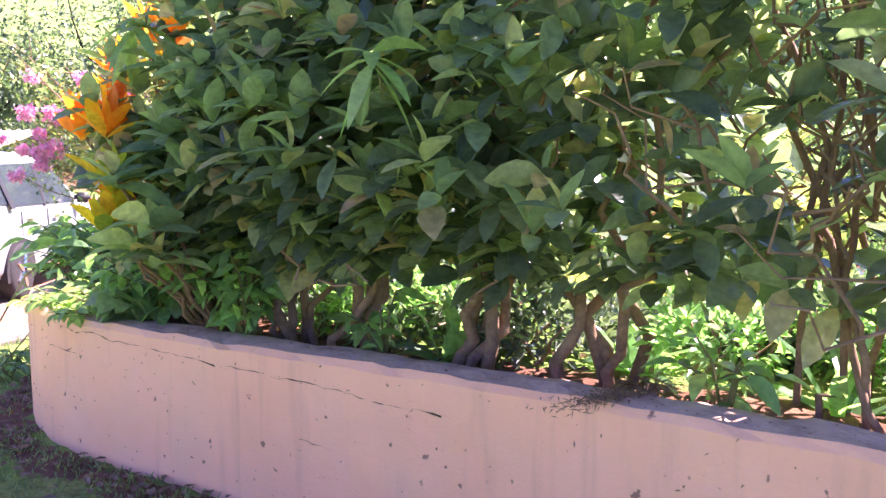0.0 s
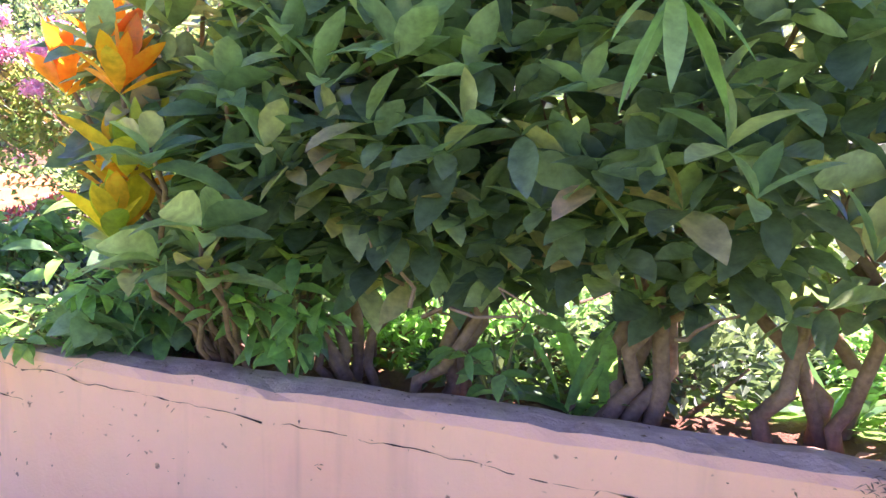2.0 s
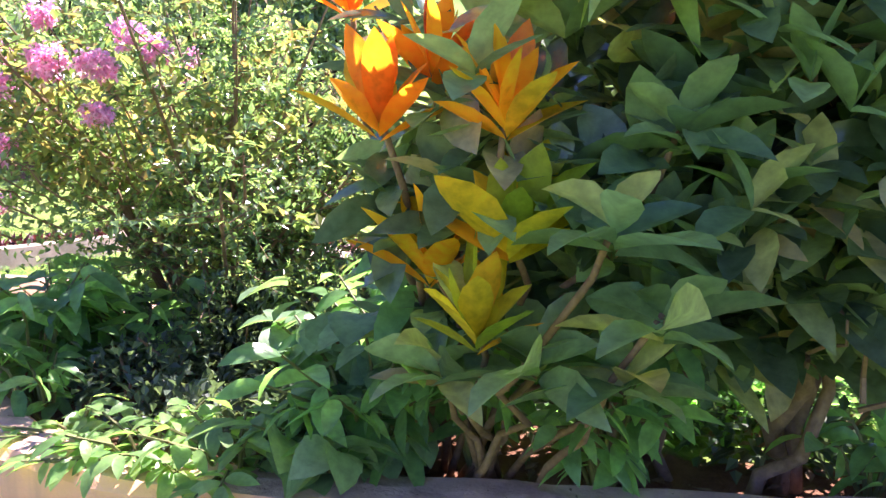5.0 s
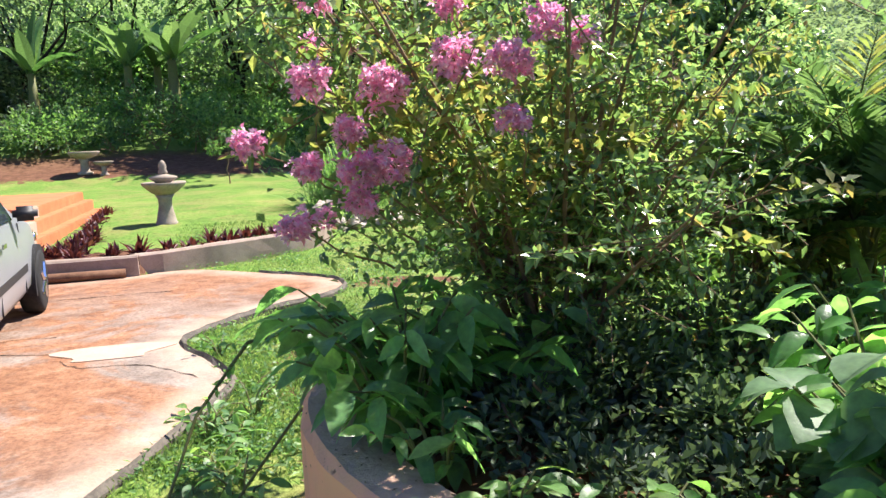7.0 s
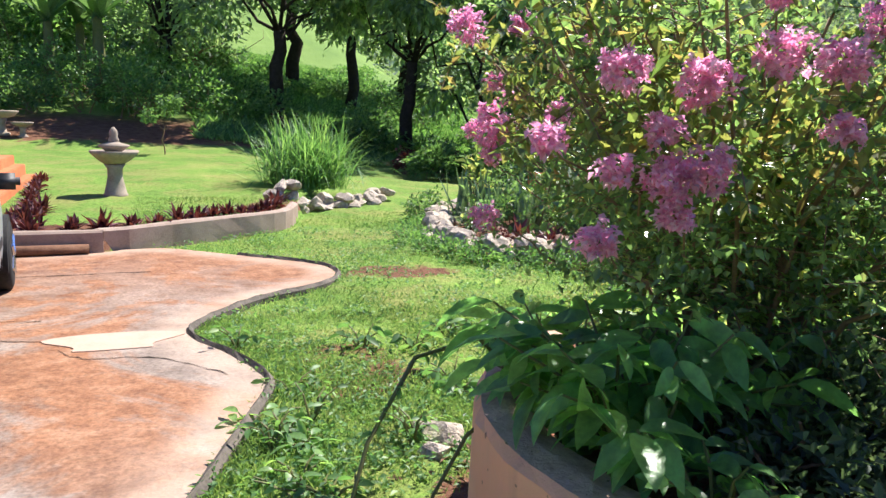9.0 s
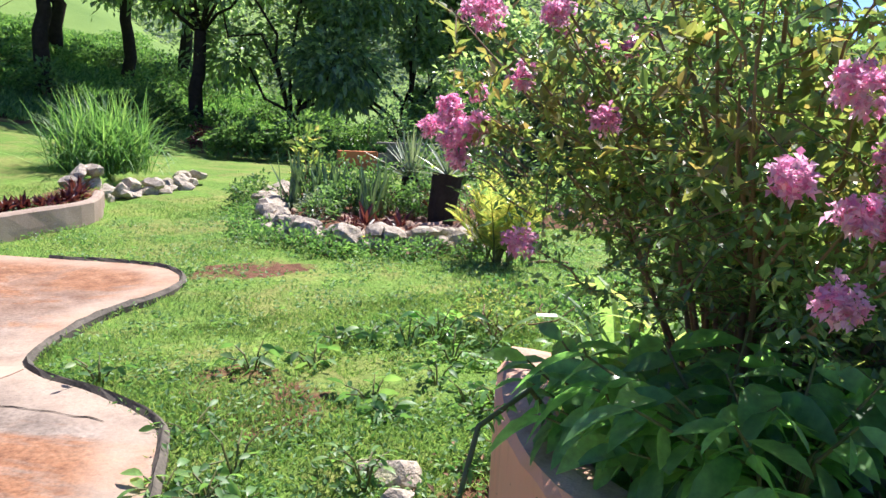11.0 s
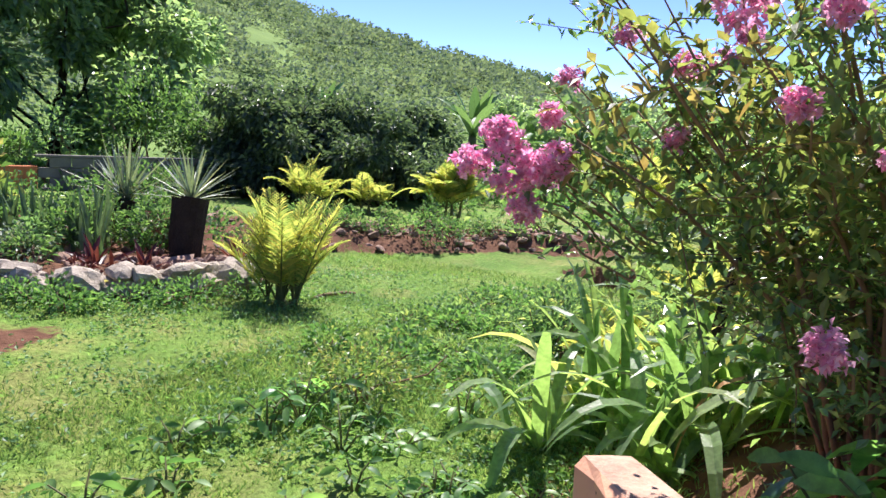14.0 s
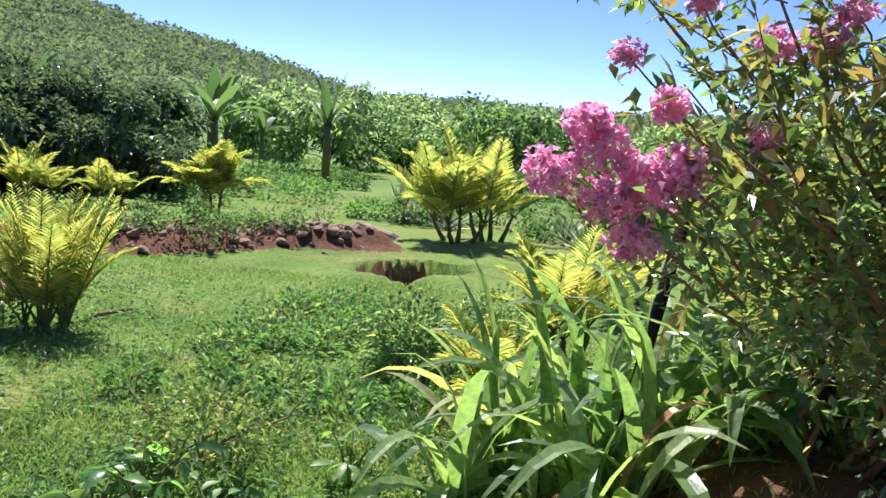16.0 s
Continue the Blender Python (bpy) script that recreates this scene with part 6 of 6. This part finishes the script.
# weeds in the lawn by the wall end
for k in range(46):
    x, y = (r.uniform(-2.7, -0.2), r.uniform(6.1, 8.4)) if k < 30 else (r.uniform(-3.0, -2.45), r.uniform(4.6, 6.6))
    if in_poly(np.array([x]), np.array([y]), DRIVE)[0] or (k < 30 and x > -0.6 and y < 6.5):
        continue
    leafy(x, y, gz(x, y), r.uniform(0.08, 0.22), r.uniform(0.08, 0.18), 5, 4, r.uniform(0.05, 0.1), "weed" if k % 4 else "lime", r, "low broad-leaved weed in the lawn", "weed", "lawn weeds")
leafy(-0.75, 7.6, gz(-0.75, 7.6), 0.24, 0.2, 6, 4, 0.12, "vine", r, "broad green-leaved plant on the lawn", "weed", "lawn weeds")

# ---- turf and small growth ----


def build_turf():
    rng = np.random.default_rng(91)
    th_rows = []
    X = np.concatenate([rng.uniform(-3.4, 4.5, 90000), rng.uniform(-3.4, 1.8, 60000), rng.uniform(-4.2, -1.9, 9000), rng.uniform(-1.5, 3.0, 12000), rng.uniform(-3.2, 0.6, 26000)])
    Y = np.concatenate([6 + 8.5 * rng.uniform(0, 1, 90000) ** 1.3, rng.uniform(5.8, 8.6, 60000), rng.uniform(2.2, 5.8, 9000), rng.uniform(3.0, 6.0, 12000), rng.uniform(1.0, 3.8, 26000)])
    keep = ~in_poly(X, Y, DRIVE)
    d, side = seg_dist(X, Y, wall_coarse)
    keep &= ~((side > 0) & (d < 0.8) & (Y < 6.3)) & (d > 0.03)
    dl, _ = seg_dist(X, Y, BED_RING)
    keep &= ~in_poly(X, Y, BED_POLY) & (np.hypot((X + 1.0), (Y - 9.95) / 0.55) > 0.6)
    patch = np.sin(X * 2.3 + 1.1 * np.sin(Y * 1.9)) * np.cos(Y * 2.7 + np.sin(X * 3.1)) + rng.normal(0, 0.6, len(X))
    keep &= patch > -0.7
    X, Y, patch = X[keep], Y[keep], patch[keep]
    Z = ground_z(X, Y)
    n = len(X)
    D = np.stack([rng.normal(0, 0.5, n), rng.normal(0, 0.5, n), np.ones(n)], 1)
    L = rng.uniform(0.02, 0.055, n) * (1 + 0.5 * np.clip(patch, 0, 2))
    ob = part("turf", leaf_cloud(np.stack([X, Y, Z - 0.004], 1), D, L, 0.007, rng, 0.1, 0.4, True), "grass")
    tagged(ob, "short uneven green turf of the lawn", "grass", "", "stuff")
    n = 30000
    X, Y = rng.uniform(-2, 11, n), 25.5 + 22 * rng.uniform(0, 1, n) ** 1.2
    D = np.stack([rng.normal(0, 0.5, n), rng.normal(0, 0.5, n), np.ones(n)], 1)
    ob = part("slope_grass", leaf_cloud(np.stack([X, Y, ground_z(X, Y) - 0.02], 1), D, rng.uniform(0.2, 0.5, n), 0.06, rng, 0.1, 0.5, True), "weed")
    tagged(ob, "long bright green grass on the slope under the trees", "grass", "", "stuff")
    n = 26000
    cx, cy = rng.uniform(-3.1, 3.6, 700), 5.9 + 7 * rng.uniform(0, 1, 700) ** 1.5
    i = rng.integers(0, 700, n)
    X, Y = cx[i] + rng.normal(0, 0.11, n), cy[i] + rng.normal(0, 0.11, n)
    keep = ~in_poly(X, Y, DRIVE) & ~in_poly(X, Y, BED_POLY)
    d, side = seg_dist(X, Y, wall_coarse)
    keep &= ~((side > 0) & (Y < 6.2)) & (d > 0.06)
    X, Y = X[keep], Y[keep]
    n = len(X)
    D = np.stack([rng.normal(0, 1, n), rng.normal(0, 1, n), rng.uniform(0.1, 0.9, n)], 1)
    Z = ground_z(X, Y) + rng.uniform(0.0, 0.05, n)
    ob = part("lawn_weeds", leaf_cloud(np.stack([X, Y, Z], 1), D, rng.uniform(0.02, 0.05, n), rng.uniform(0.012, 0.026, n), rng, 0.15, 0.3, True), "weed")
    tagged(ob, "small broad-leaved weeds scattered in the lawn", "weeds", "", "stuff")
    n = 9000
    X, Y = rng.uniform(-3.6, 1.0, n), rng.uniform(1.6, 7.4, n)
    d, side = seg_dist(X, Y, wall_coarse)
    keep = (d > 0.03) & (d < 0.9) & ~((d < 0.2) & (side > 0)) & (rng.uniform(0, 1, n) < np.where(side < 0, 1.15 - 2.4 * d, 0.3))
    X, Y = X[keep], Y[keep]
    n = len(X)
    D = np.stack([rng.normal(0, 1, n), rng.normal(0, 1, n), rng.uniform(-0.1, 0.25, n)], 1)
    ob = part("leaf_litter", leaf_cloud(np.stack([X, Y, ground_z(X, Y) + 0.015], 1), D, rng.uniform(0.03, 0.08, n), rng.uniform(0.015, 0.035, n), rng, 0.25, 0.1, True), "bark")
    tagged(ob, "dry brown fallen leaves along the wall", "leaf litter", "", "stuff")


build_turf()
